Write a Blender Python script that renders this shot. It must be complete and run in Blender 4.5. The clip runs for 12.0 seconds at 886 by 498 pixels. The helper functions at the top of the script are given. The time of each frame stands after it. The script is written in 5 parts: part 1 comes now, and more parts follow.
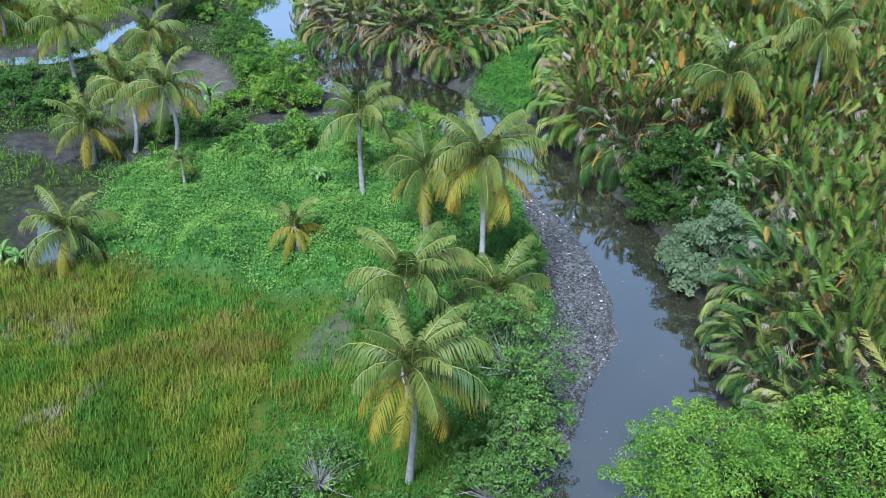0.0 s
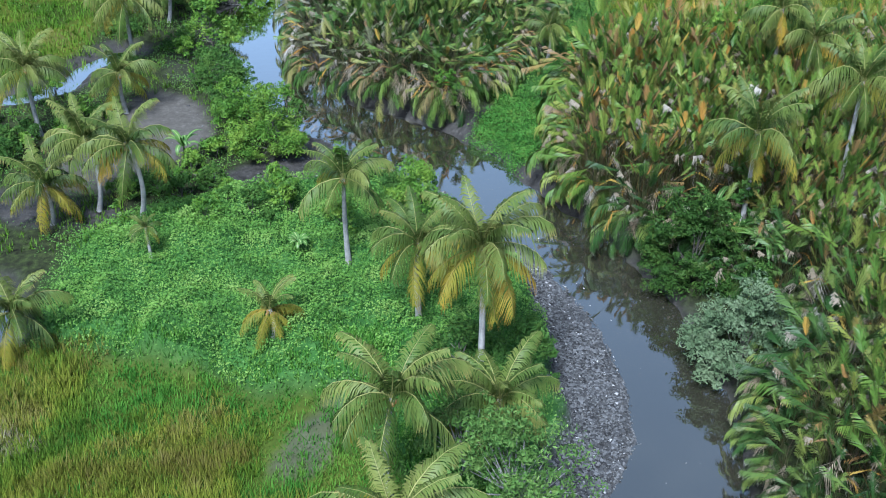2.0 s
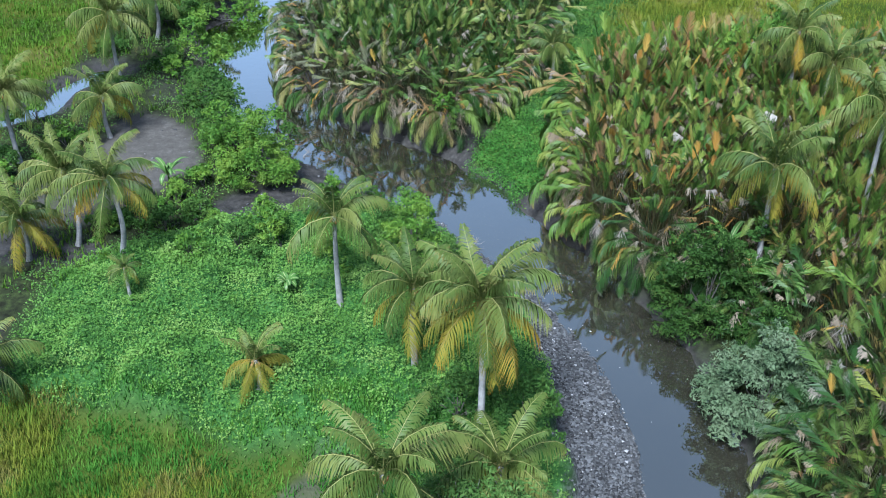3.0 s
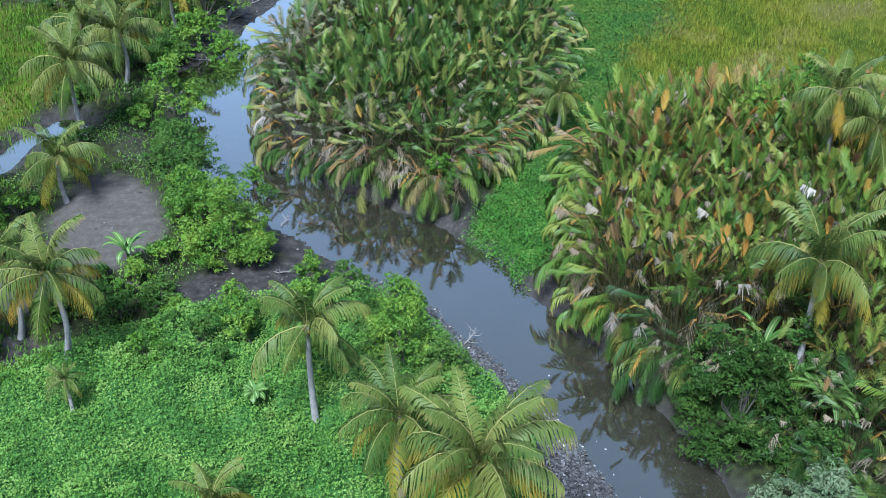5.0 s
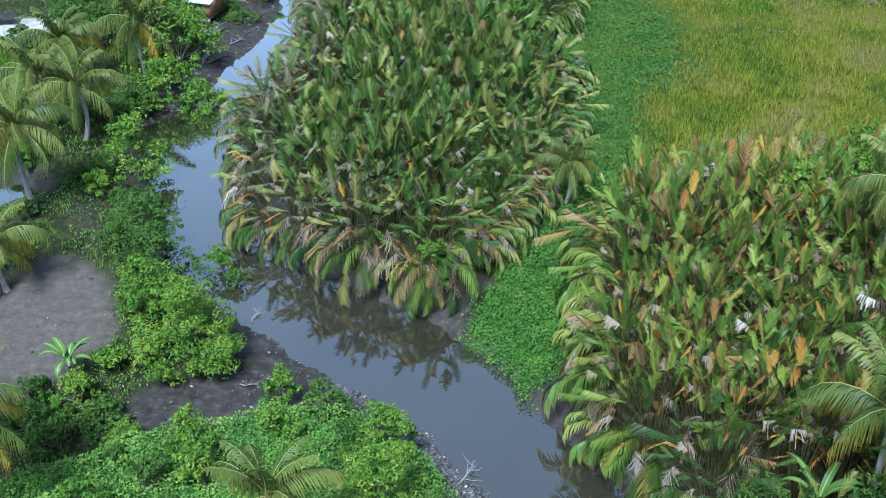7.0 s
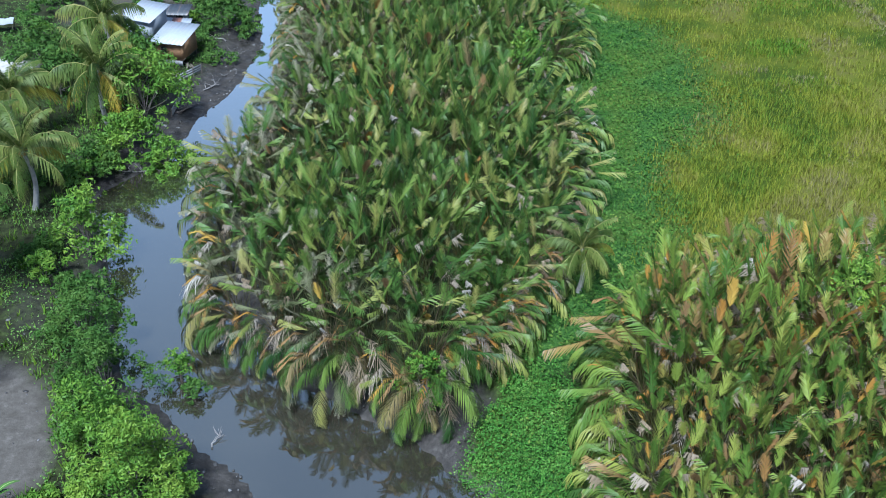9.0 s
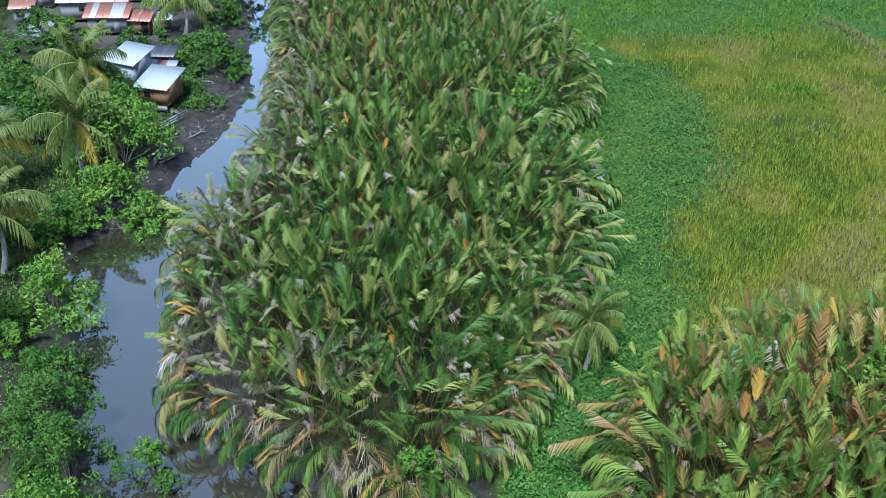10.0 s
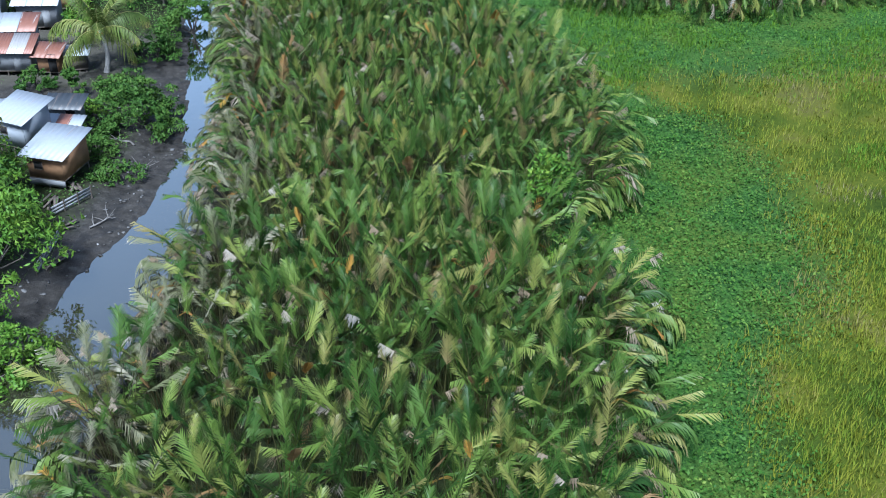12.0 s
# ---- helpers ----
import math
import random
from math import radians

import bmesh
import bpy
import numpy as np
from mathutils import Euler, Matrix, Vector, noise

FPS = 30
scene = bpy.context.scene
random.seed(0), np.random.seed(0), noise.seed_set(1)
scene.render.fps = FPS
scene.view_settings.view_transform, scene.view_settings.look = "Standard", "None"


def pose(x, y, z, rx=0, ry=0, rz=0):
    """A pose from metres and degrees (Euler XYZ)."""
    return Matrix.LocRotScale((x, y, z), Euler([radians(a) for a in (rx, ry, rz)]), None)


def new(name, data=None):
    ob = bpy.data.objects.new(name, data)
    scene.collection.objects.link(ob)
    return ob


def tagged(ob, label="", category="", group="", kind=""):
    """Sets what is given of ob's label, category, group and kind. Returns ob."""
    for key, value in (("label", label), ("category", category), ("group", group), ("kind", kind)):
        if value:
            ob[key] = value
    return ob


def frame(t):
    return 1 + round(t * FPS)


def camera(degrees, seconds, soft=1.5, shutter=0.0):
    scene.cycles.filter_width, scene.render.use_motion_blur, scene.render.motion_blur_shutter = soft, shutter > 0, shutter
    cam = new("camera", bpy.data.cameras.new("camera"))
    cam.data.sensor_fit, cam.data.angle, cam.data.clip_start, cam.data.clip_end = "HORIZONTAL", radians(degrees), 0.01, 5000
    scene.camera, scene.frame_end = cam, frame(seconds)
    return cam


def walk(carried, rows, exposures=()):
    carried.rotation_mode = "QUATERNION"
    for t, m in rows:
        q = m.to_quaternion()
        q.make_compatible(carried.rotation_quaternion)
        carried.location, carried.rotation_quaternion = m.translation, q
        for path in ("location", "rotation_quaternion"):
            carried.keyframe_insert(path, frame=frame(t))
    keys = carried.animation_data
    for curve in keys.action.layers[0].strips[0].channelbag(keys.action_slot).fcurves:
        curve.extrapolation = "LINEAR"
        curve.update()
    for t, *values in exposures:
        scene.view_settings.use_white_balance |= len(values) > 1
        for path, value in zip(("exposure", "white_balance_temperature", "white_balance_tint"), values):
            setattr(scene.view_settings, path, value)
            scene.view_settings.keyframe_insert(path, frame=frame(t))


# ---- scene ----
cam = camera(46.0, 12.0, soft=1.0)
PATH = [
    (0, 0.003, 0.001, 45.990, -0.000, -33.522, -0.081),
    (0.5, 0.104, 2.611, 45.942, -0.018, -33.520, -0.095),
    (1, 0.201, 5.237, 45.876, -0.004, -33.521, -0.116),
    (1.5, 0.311, 7.863, 45.801, 0.019, -33.495, -0.160),
    (2, 0.444, 10.486, 45.726, 0.060, -33.469, -0.191),
    (2.5, 0.563, 13.173, 45.652, 0.110, -33.477, -0.233),
    (4.5, 1.104, 24.510, 45.426, 0.197, -33.440, -0.238),
    (5, 1.199, 27.635, 45.359, 0.169, -33.355, -0.264),
    (5.5, 1.290, 30.879, 45.292, 0.169, -33.301, -0.196),
    (6, 1.376, 34.140, 45.203, 0.163, -33.244, -0.119),
    (6.5, 1.463, 37.385, 45.127, 0.140, -33.213, -0.070),
    (7, 1.549, 40.633, 45.080, 0.137, -33.229, -0.040),
    (9, 1.854, 53.608, 44.893, 0.062, -33.272, 0.180),
    (9.5, 1.935, 56.868, 44.881, 0.049, -33.170, 0.209),
    (10, 2.016, 60.170, 44.905, 0.019, -32.235, 0.278),
    (10.5, 2.105, 63.541, 44.943, -0.016, -31.232, 0.370),
    (11, 2.224, 67.075, 44.963, -0.013, -30.712, 0.475),
    (11.5, 2.350, 70.815, 44.924, -0.030, -30.857, 0.553),
    (11.6, 2.276, 74.048, 43.806, -0.142, -31.208, 0.553),
    (11.7, 2.202, 77.281, 42.688, -0.255, -31.558, 0.553),
    (11.8, 2.129, 80.513, 41.570, -0.367, -31.909, 0.552),
    (11.9, 2.055, 83.746, 40.452, -0.479, -32.259, 0.552),
    (12, 1.981, 86.978, 39.334, -0.591, -32.610, 0.552),
]
walk(cam, [(t, pose(x, y, z, 90 + pitch, 0, yaw) @ pose(0, 0, 0, 0, 0, roll)) for t, x, y, z, yaw, pitch, roll in PATH],
     [(0.0, 0.68, 5180, 9), (12.0, 0.62, 5180, 9)])

# ---- light: a bright overcast afternoon ----
SUN_ELEVATION, SUN_TURN = 58.0, 200.0
world = bpy.data.worlds.new("overcast_sky")
scene.world = world
world.use_nodes = True
wn, wl = world.node_tree.nodes, world.node_tree.links
sky = wn.new("ShaderNodeTexSky")
sky.sky_type, sky.sun_disc = "NISHITA", False
sky.sun_elevation, sky.sun_rotation = radians(SUN_ELEVATION), radians(SUN_TURN)
sky.air_density, sky.dust_density, sky.ozone_density = 1.0, 4.0, 1.0
veil = wn.new("ShaderNodeMixRGB")
veil.inputs[0].default_value = 0.55
veil.inputs[2].default_value = (6.6, 8.5, 11.8, 1)
wl.new(sky.outputs[0], veil.inputs[1])
wl.new(veil.outputs[0], wn["Background"].inputs[0])
wn["Background"].inputs[1].default_value = 0.062
sun_data = bpy.data.lights.new("sun", "SUN")
sun_data.energy, sun_data.angle, sun_data.color = 6.7, radians(16), (1.0, 0.97, 0.92)
sun = new("sun", sun_data)
sun.matrix_world = pose(0, 0, 120, 90 - SUN_ELEVATION, 0, 180 - SUN_TURN)

rng = np.random.default_rng(7)


# ---- small numeric tools ----
def grain(x, y, size, seed=0):
    """Smooth value noise from 0 to 1."""
    x, y = np.asarray(x, float) / size, np.asarray(y, float) / size
    i, j = np.floor(x).astype(np.int64), np.floor(y).astype(np.int64)
    u, v = x - i, y - j
    u, v = u * u * (3 - 2 * u), v * v * (3 - 2 * v)

    def corner(a, b):
        h = (a * 374761393 + b * 668265263 + seed * 974711) & 0x7FFFFFFF
        h = ((h ^ (h >> 13)) * 1274126177) & 0x7FFFFFFF
        return ((h ^ (h >> 16)) & 0xFFFF) / 65535.0

    return (corner(i, j) * (1 - u) + corner(i + 1, j) * u) * (1 - v) + (corner(i, j + 1) * (1 - u) + corner(i + 1, j + 1) * u) * v


def ramp(v, a, b):
    s = np.clip((np.asarray(v, float) - a) / (b - a), 0, 1)
    return s * s * (3 - 2 * s)


def oval(x, y, cx, cy, rx, ry, turn=0.0):
    """About 1 inside an oval patch, 0 outside."""
    c, s = math.cos(radians(turn)), math.sin(radians(turn))
    dx, dy = x - cx, y - cy
    d = np.hypot((dx * c + dy * s) / rx, (-dx * s + dy * c) / ry) + 0.35 * (grain(x, y, 2.2, 5) - 0.5)
    return 1 - ramp(d, 0.82, 1.1)


def inside(x, y, poly):
    x, y = np.asarray(x, float), np.asarray(y, float)
    hit = np.zeros(x.shape, bool)
    for (ax, ay), (bx, by) in zip(poly, poly[1:] + poly[:1]):
        if ay != by:
            hit ^= ((ay > y) != (by > y)) & (x < (bx - ax) * (y - ay) / (by - ay) + ax)
    return hit


# ---- the plan: creek, side channel, thickets ----
CREEK = [(-14, -170, 6.0), (-4, -110, 5.2), (7, -50, 4.8), (5, -10, 4.6), (8.6, 22, 4.5), (10.6, 43, 4.4), (13.6, 50.5, 4.2), (15.8, 57, 3.0), (15.6, 62, 3.2), (15.5, 67, 3.3), (13.9, 72, 3.4),
         (11.4, 78.5, 3.2), (6.6, 85.5, 3.3), (2.6, 91.5, 3.9), (-2.0, 96.6, 4.5), (-6.5, 100, 4.3), (-11.5, 104, 3.8), (-15.5, 109, 4.3),
         (-18.6, 116, 4.2), (-20.0, 123, 4.3), (-22.3, 129.3, 5.0), (-19.4, 136.5, 3.4), (-18.6, 143, 3.3), (-17.6, 149, 2.5), (-17.1, 155, 1.6),
         (-17.3, 163, 1.4), (-18.2, 172, 1.4), (-20.2, 182, 1.5), (-23.4, 198, 1.6), (-31, 226, 1.6)]
CHANNEL = [(-70, 100, 1.3), (-56, 105, 1.3), (-48, 106.6, 1.3), (-43, 107.2, 1.2), (-39, 110, 1.2), (-38, 115, 1.2), (-35.5, 118.4, 1.3), (-33.5, 118.0, 0.4)]
POOL = [(-33.2, 73.6, 0.5), (-30.8, 68, 0.8)]
ISLAND = [(2.8, 102.3), (-2.2, 103.9), (-6.9, 105.7), (-11.1, 108.6), (-13.8, 112.8), (-15.3, 119), (-15.2, 127), (-13.4, 135), (-12.2, 145), (-13.0, 155), (-14.0, 165),
          (-15.4, 176), (-17.4, 188), (-19, 205), (-8, 208), (2, 198), (8, 186), (12, 174), (14.2, 163), (14.6, 154), (9, 147.5), (9.2, 143), (12.5, 137),
          (11.5, 124), (8.5, 114.5), (5, 109), (2.6, 105.5)]
GROVE = [(11.4, 93), (11.2, 88.4), (13.2, 84.0), (16.2, 79.7), (20.8, 74.0), (23.4, 66), (21.6, 61), (19.2, 57), (18.8, 53), (19.8, 47.5), (25, 38), (62, 38), (72, 80),
         (62, 115), (31, 116), (24.4, 115.6), (18.9, 114.3), (15.0, 110.4), (13.4, 104.6), (12.8, 98)]


def shore(x, y, line):
    """Signed distance to the water's edge of a winding channel, and the side (positive: west bank)."""
    x, y = np.asarray(x, float), np.asarray(y, float)
    best, side = np.full(x.shape, 1e9), np.zeros(x.shape)
    for (ax, ay, aw), (bx, by, bw) in zip(line, line[1:]):
        dx, dy = bx - ax, by - ay
        s = np.clip(((x - ax) * dx + (y - ay) * dy) / (dx * dx + dy * dy), 0, 1)
        px, py = x - ax - s * dx, y - ay - s * dy
        d = np.hypot(px, py) - (aw + s * (bw - aw))
        near = d < best
        best, side = np.where(near, d, best), np.where(near, dx * py - dy * px, side)
    return best, side


def fields(x, y):
    """The ground's kinds and height at points of the plan."""
    x, y = np.asarray(x, float), np.asarray(y, float)
    wob = 0.8 * (grain(x, y, 2.6, 1) - 0.5) + 0.4 * (grain(x, y, 0.8, 2) - 0.5)
    sd, side = shore(x, y, CREEK)
    side = np.where(y > 215, np.where(x < -25, 1.0, -1.0), side)
    west = side > 0
    creek = sd + wob
    other = np.minimum(shore(x, y, CHANNEL)[0], shore(x, y, POOL)[0]) + 0.6 * wob
    f = {}
    bar = np.interp(y, [38, 44, 50, 56, 62, 68, 74, 80, 86, 92], [0.8, 1.6, 3.2, 4.8, 5.0, 4.3, 3.2, 2.6, 2.0, 0.8])
    f["gravel"] = np.where(west & (y > 36) & (y < 94), 1 - ramp(creek, bar - 0.5, bar + 0.5), 0)
    strip = ramp(y, 84, 88) * (1 - ramp(y, 104, 108))
    houses = np.where(west & (y > 134) & (y < 182), 1 - ramp(creek, 3.0, 6.5), 0)
    f["mud"] = np.maximum.reduce([1 - ramp(creek, np.where(west, 0.7 + 1.3 * strip, np.where(y < 80, 0.2, 1.0)), np.where(west, 2.0 + 1.5 * strip, np.where(y < 80, 0.8, 3.0))), 1 - ramp(other, 0.8, 2.4), oval(x, y, -11.5, 91.3, 8.5, 3.4, 20), oval(x, y, 4.4, 101.5, 1.6, 4, 20),
                                  oval(x, y, -33, 84.6, 9, 2.6, -14), 0.35 * oval(x, y, -26.5, 117, 3, 7), 0.9 * oval(x, y, -34, 170, 9, 5), houses])
    f["dry"] = np.maximum.reduce([oval(x, y, -26.3, 99.6, 5.0, 7.6, 10), 0.75 * oval(x, y, -30.0, 91.5, 5.2, 4.6, 10), 0.55 * oval(x, y, -7.8, 56.3, 1.6, 3.2, -20), 0.3 * oval(x, y, -6.4, 59.4, 1.2, 2.6, -20),
                                  0.8 * oval(x, y, -38, 181, 12, 9)])
    f["sand"] = oval(x, y, -49, 154.5, 8, 3.4)
    edge = np.interp(x, [-40, -27, -15, -11, -7, -3, 2], [66, 65, 64, 60, 61, 55, 46]) + 3 * (grain(x, y, 5, 3) - 0.5)
    f["field"] = np.where(west, 1 - ramp(y, edge - 1, edge + 1.5), 0)
    back = np.interp(x, [-30, -22, -17, -8, -3, 3], [79, 83, 86, 88.5, 88, 84])
    f["vine"] = np.where(west, (1 - f["field"]) * (1 - ramp(y, back - 1, back + 1)) * ramp(x, -30, -26), 0) * (1 - f["gravel"])
    lane = 6 * (grain(x, y, 11, 63) - 0.5) + np.interp(y, [112, 120, 125, 128, 138, 145, 156, 166, 172, 177, 186], [16, 19, 20.3, 20.6, 23.2, 27, 27.6, 23.5, 19, 15, 12]) + 3 * (grain(x, y, 4, 6) - 0.5)
    far = ramp(y + 9 * (grain(x, y, 9, 61) - 0.5) + 4 * (grain(x, y, 2.5, 62) - 0.5), 172, 186)
    f["meadow"] = np.where(west, 0.9 * ramp(-x, 37, 41) * ramp(y, 108, 112) * (1 - ramp(y, 146, 151)), ramp(x, lane - 2.5, lane + 3) * (1 - far) * (y > 105))
    f["lily"] = np.where(west, 0, np.maximum(oval(x, y, 7.2, 98.6, 4.2, 8.4, -14), (1 - ramp(x, lane - 2, lane + 4)) * (y > 106) * (x > 3)))
    f["lily"] = np.maximum(f["lily"], np.where(west, 0, far * ramp(x, -2, 5)))
    f["mud"] = np.where(f["lily"] > 0.5, np.minimum(f["mud"], 1 - ramp(creek, 0.2, 0.6)), f["mud"])
    low = np.maximum(f["gravel"], np.maximum(f["mud"] * west, 0))
    plateau = 0.75 + 0.25 * (grain(x, y, 9, 4) - 0.5) + 0.12 * (grain(x, y, 1.7, 8) - 0.5)
    plateau = plateau + f["vine"] * (2.1 * grain(x, y, 4.5, 9) ** 1.5 + 1.1 * grain(x, y, 1.6, 10)) + f["field"] * (0.5 * grain(x, y, 1.8, 11) + 0.4 * grain(x, y, 4.0, 14))
    steep = np.where(west & (low > 0.3), 7.0, np.where(west, 1.5, 0.8))
    rise = ramp(creek, -0.1, steep) * plateau + 0.05 * np.clip(creek, 0, 1)
    side_rise = ramp(other, -0.1, 2.0)
    h = np.where(creek < 0, np.maximum(-1.2, 0.45 * creek), rise)
    f["z"] = np.where(other < 0, np.maximum(-0.8, 0.5 * other), np.where(creek < 0, h, h * side_rise + 0.03))
    f["z"] += (f["gravel"] + 0.6 * f["mud"]) * (creek > 0) * 0.1 * (grain(x, y, 0.7, 12) - 0.45)
    bund_x = np.interp(y, [150, 168, 175, 180, 187, 196], [54, 51.3, 50.4, 49.2, 46.9, 43])
    f["bund"] = np.where(west, 0, np.exp(-((x - bund_x) / 1.0) ** 2) * (y > 150) * (1 - ramp(y, 180, 186)))
    f["z"] += 0.6 * f["bund"]
    f["creek"], f["west"], f["other"] = creek, west, other
    return f


def ground_z(x, y):
    return float(fields(np.array([x]), np.array([y]))["z"][0])


# ---- meshes ----
def quads(name, v, q, mats, index=None, **attributes):
    """A mesh of four-sided faces from arrays."""
    me = bpy.data.meshes.new(name)
    v, q = np.asarray(v, np.float32), np.asarray(q, np.int32)
    me.vertices.add(len(v))
    me.vertices.foreach_set("co", v.ravel())
    me.loops.add(4 * len(q))
    me.loops.foreach_set("vertex_index", q.ravel())
    me.polygons.add(len(q))
    me.polygons.foreach_set("loop_start", np.arange(len(q), dtype=np.int32) * 4)
    for m in mats:
        me.materials.append(m)
    if index is not None:
        me.polygons.foreach_set("material_index", np.asarray(index, np.int32))
    me.update(calc_edges=True)
    for key, values in attributes.items():
        me.attributes.new(key, "FLOAT", "POINT").data.foreach_set("value", np.asarray(values, np.float32))
    return me


def part(name, data, parent=None, label=""):
    """A mesh (or a bmesh with its material) as one object under its thing."""
    ob = new(name, data)
    if parent is not None:
        ob.parent = parent
    return tagged(ob, label)


def thing(name, x, y, z, label, category, group="", turn=0.0):
    ob = new(name)
    ob.empty_display_size = 0.3
    ob.matrix_basis = pose(x, y, z, 0, 0, turn)
    return tagged(ob, label, category, group)


def tube(points, radii, sides=6):
    """Verts and quads of a tapered tube along points."""
    p = np.asarray(points, float)
    t = np.gradient(p, axis=0)
    t /= np.linalg.norm(t, axis=1)[:, None]
    a = np.cross(t, [0.31, 0.95, 0.05])
    a /= np.linalg.norm(a, axis=1)[:, None]
    b = np.cross(t, a)
    k = np.arange(sides) * 2 * np.pi / sides
    r = np.asarray(radii, float)[:, None, None]
    v = p[:, None] + r * (np.cos(k)[None, :, None] * a[:, None] + np.sin(k)[None, :, None] * b[:, None])
    i, j = np.meshgrid(np.arange(len(p) - 1), np.arange(sides), indexing="ij")
    n = (j + 1) % sides
    q = np.stack([i * sides + j, i * sides + n, (i + 1) * sides + n, (i + 1) * sides + j], -1).reshape(-1, 4)
    return v.reshape(-1, 3), q


def joined(pieces):
    """Several (verts, quads) as one."""
    v, q, n = [], [], 0
    for a, b in pieces:
        v.append(a), q.append(np.asarray(b) + n)
        n += len(a)
    return np.concatenate(v), np.concatenate(q)


def box(cx, cy, cz, sx, sy, sz):
    v = np.array([(cx + i * sx / 2, cy + j * sy / 2, cz + k * sz / 2) for i in (-1, 1) for j in (-1, 1) for k in (-1, 1)])
    return v, np.array([(0, 1, 3, 2), (4, 6, 7, 5), (0, 4, 5, 1), (2, 3, 7, 6), (0, 2, 6, 4), (1, 5, 7, 3)])


def frond(length, rise, arch, n, leaflet, width, bare, vee, droop, two=False, forward=0.55, jitter=0.12, sag=1.4, stalk=0.045, fold=0.0, blunt=0.22, point=0.75, k=6):
    """A pinnate palm leaf along +x: the stem and its leaflets. Returns verts, quads and the place along each leaflet."""
    s = np.linspace(0, 1, k)
    e = np.radians(rise - arch * s**sag)
    step = length / (k - 1)
    px = np.concatenate([[0], np.cumsum(step * np.cos((e[1:] + e[:-1]) / 2))])
    pz = np.concatenate([[0], np.cumsum(step * np.sin((e[1:] + e[:-1]) / 2))])
    stem = np.stack([px, 0 * px, pz], 1)
    v, q = tube(stem, stalk * (1 - 0.8 * s), 3)
    verts, faces, along, count = [v], [q], [np.full(len(v), -1.0)], len(v)
    for hand in (-1, 1):
        u = np.sort(np.clip(np.linspace(0, 1, n) + rng.normal(0, 0.006, n), 0, 1))
        t = bare + (1 - bare) * u
        base = np.stack([np.interp(t, s, px), 0 * t, np.interp(t, s, pz)], 1)
        ee = np.interp(t, s, e)
        tang = np.stack([np.cos(ee), 0 * ee, np.sin(ee)], 1)
        up = np.stack([-np.sin(ee), 0 * ee, np.cos(ee)], 1)
        d = tang * (forward + point * u**2)[:, None] + np.array([0, hand, 0]) + up * vee + rng.normal(0, jitter, (n, 3))
        d /= np.linalg.norm(d, axis=1)[:, None]
        ln = leaflet * np.sin(np.pi * np.clip(0.2 + 0.72 * u, 0, 1)) ** 0.7 * rng.uniform(0.8, 1.1, n)
        w = (0.5 * width * rng.uniform(0.8, 1.15, n))[:, None] * (tang + fold * rng.uniform(0.3, 1.5, n)[:, None] * up)
        down = np.array([0, 0, -1.0])
        tip = base + d * ln[:, None] + down * (droop * ln * rng.uniform(0.5, 1.2, n))[:, None]
        if two:
            mid = base + d * (0.55 * ln)[:, None] + down * (0.12 * droop * ln)[:, None]
            block = np.stack([base - 0.6 * w, base + 0.6 * w, mid + w, mid - w, tip + 0.12 * w, tip - 0.12 * w], 1)
            o = count + 6 * np.arange(n)
            faces.append(np.concatenate([np.stack([o, o + 1, o + 2, o + 3], 1), np.stack([o + 3, o + 2, o + 4, o + 5], 1)]))
            along.append((np.array([0, 0, 0.55, 0.55, 1, 1]) * (0.6 + 0.4 * u**1.5)[:, None]).ravel())
        else:
            block = np.stack([base - w, base + w, tip + blunt * w, tip - blunt * w], 1)
            o = count + 4 * np.arange(n)
            faces.append(np.stack([o, o + 1, o + 2, o + 3], 1))
            along.append((np.array([0, 0, 1, 1]) * (0.6 + 0.4 * u**1.5)[:, None]).ravel())
        verts.append(block.reshape(-1, 3))
        count += block.shape[0] * block.shape[1]
    return np.concatenate(verts), np.concatenate(faces), np.concatenate(along)


# ---- materials ----
def material(name):
    m = bpy.data.materials.new(name)
    m.use_nodes = True
    n, l = m.node_tree.nodes, m.node_tree.links
    return m, n, l, n["Principled BSDF"], n["Material Output"]


def link_value(l, source, target):
    if hasattr(source, "is_linked"):
        l.new(source, target)
    else:
        target.default_value = source


def calc(n, l, op, a, b=0.0):
    m = n.new("ShaderNodeMath")
    m.operation = op
    link_value(l, a, m.inputs[0])
    link_value(l, b, m.inputs[1])
    return m.outputs[0]


def mix(n, l, f, a, b):
    m = n.new("ShaderNodeMixRGB")
    link_value(l, f, m.inputs[0])
    for source, target in ((a, m.inputs[1]), (b, m.inputs[2])):
        if hasattr(source, "is_linked"):
            l.new(source, target)
        else:
            target.default_value = (*source, 1)
    return m.outputs[0]


def noise_at(n, l, scale, detail=3.0, rough=0.55, of="Position"):
    t = n.new("ShaderNodeTexNoise")
    t.inputs["Scale"].default_value, t.inputs["Detail"].default_value, t.inputs["Roughness"].default_value = scale, detail, rough
    g = n.new("ShaderNodeNewGeometry") if of == "Position" else n.new("ShaderNodeTexCoord")
    l.new(g.outputs[of], t.inputs["Vector"])
    return t.outputs["Fac"]


def step_between(n, l, value, a, b):
    m = n.new("ShaderNodeMapRange")
    m.interpolation_type = "SMOOTHSTEP"
    link_value(l, value, m.inputs[0])
    m.inputs[1].default_value, m.inputs[2].default_value = a, b
    return m.outputs[0]


def named(n, key):
    a = n.new("ShaderNodeAttribute")
    a.attribute_name = key
    return a.outputs["Fac"]


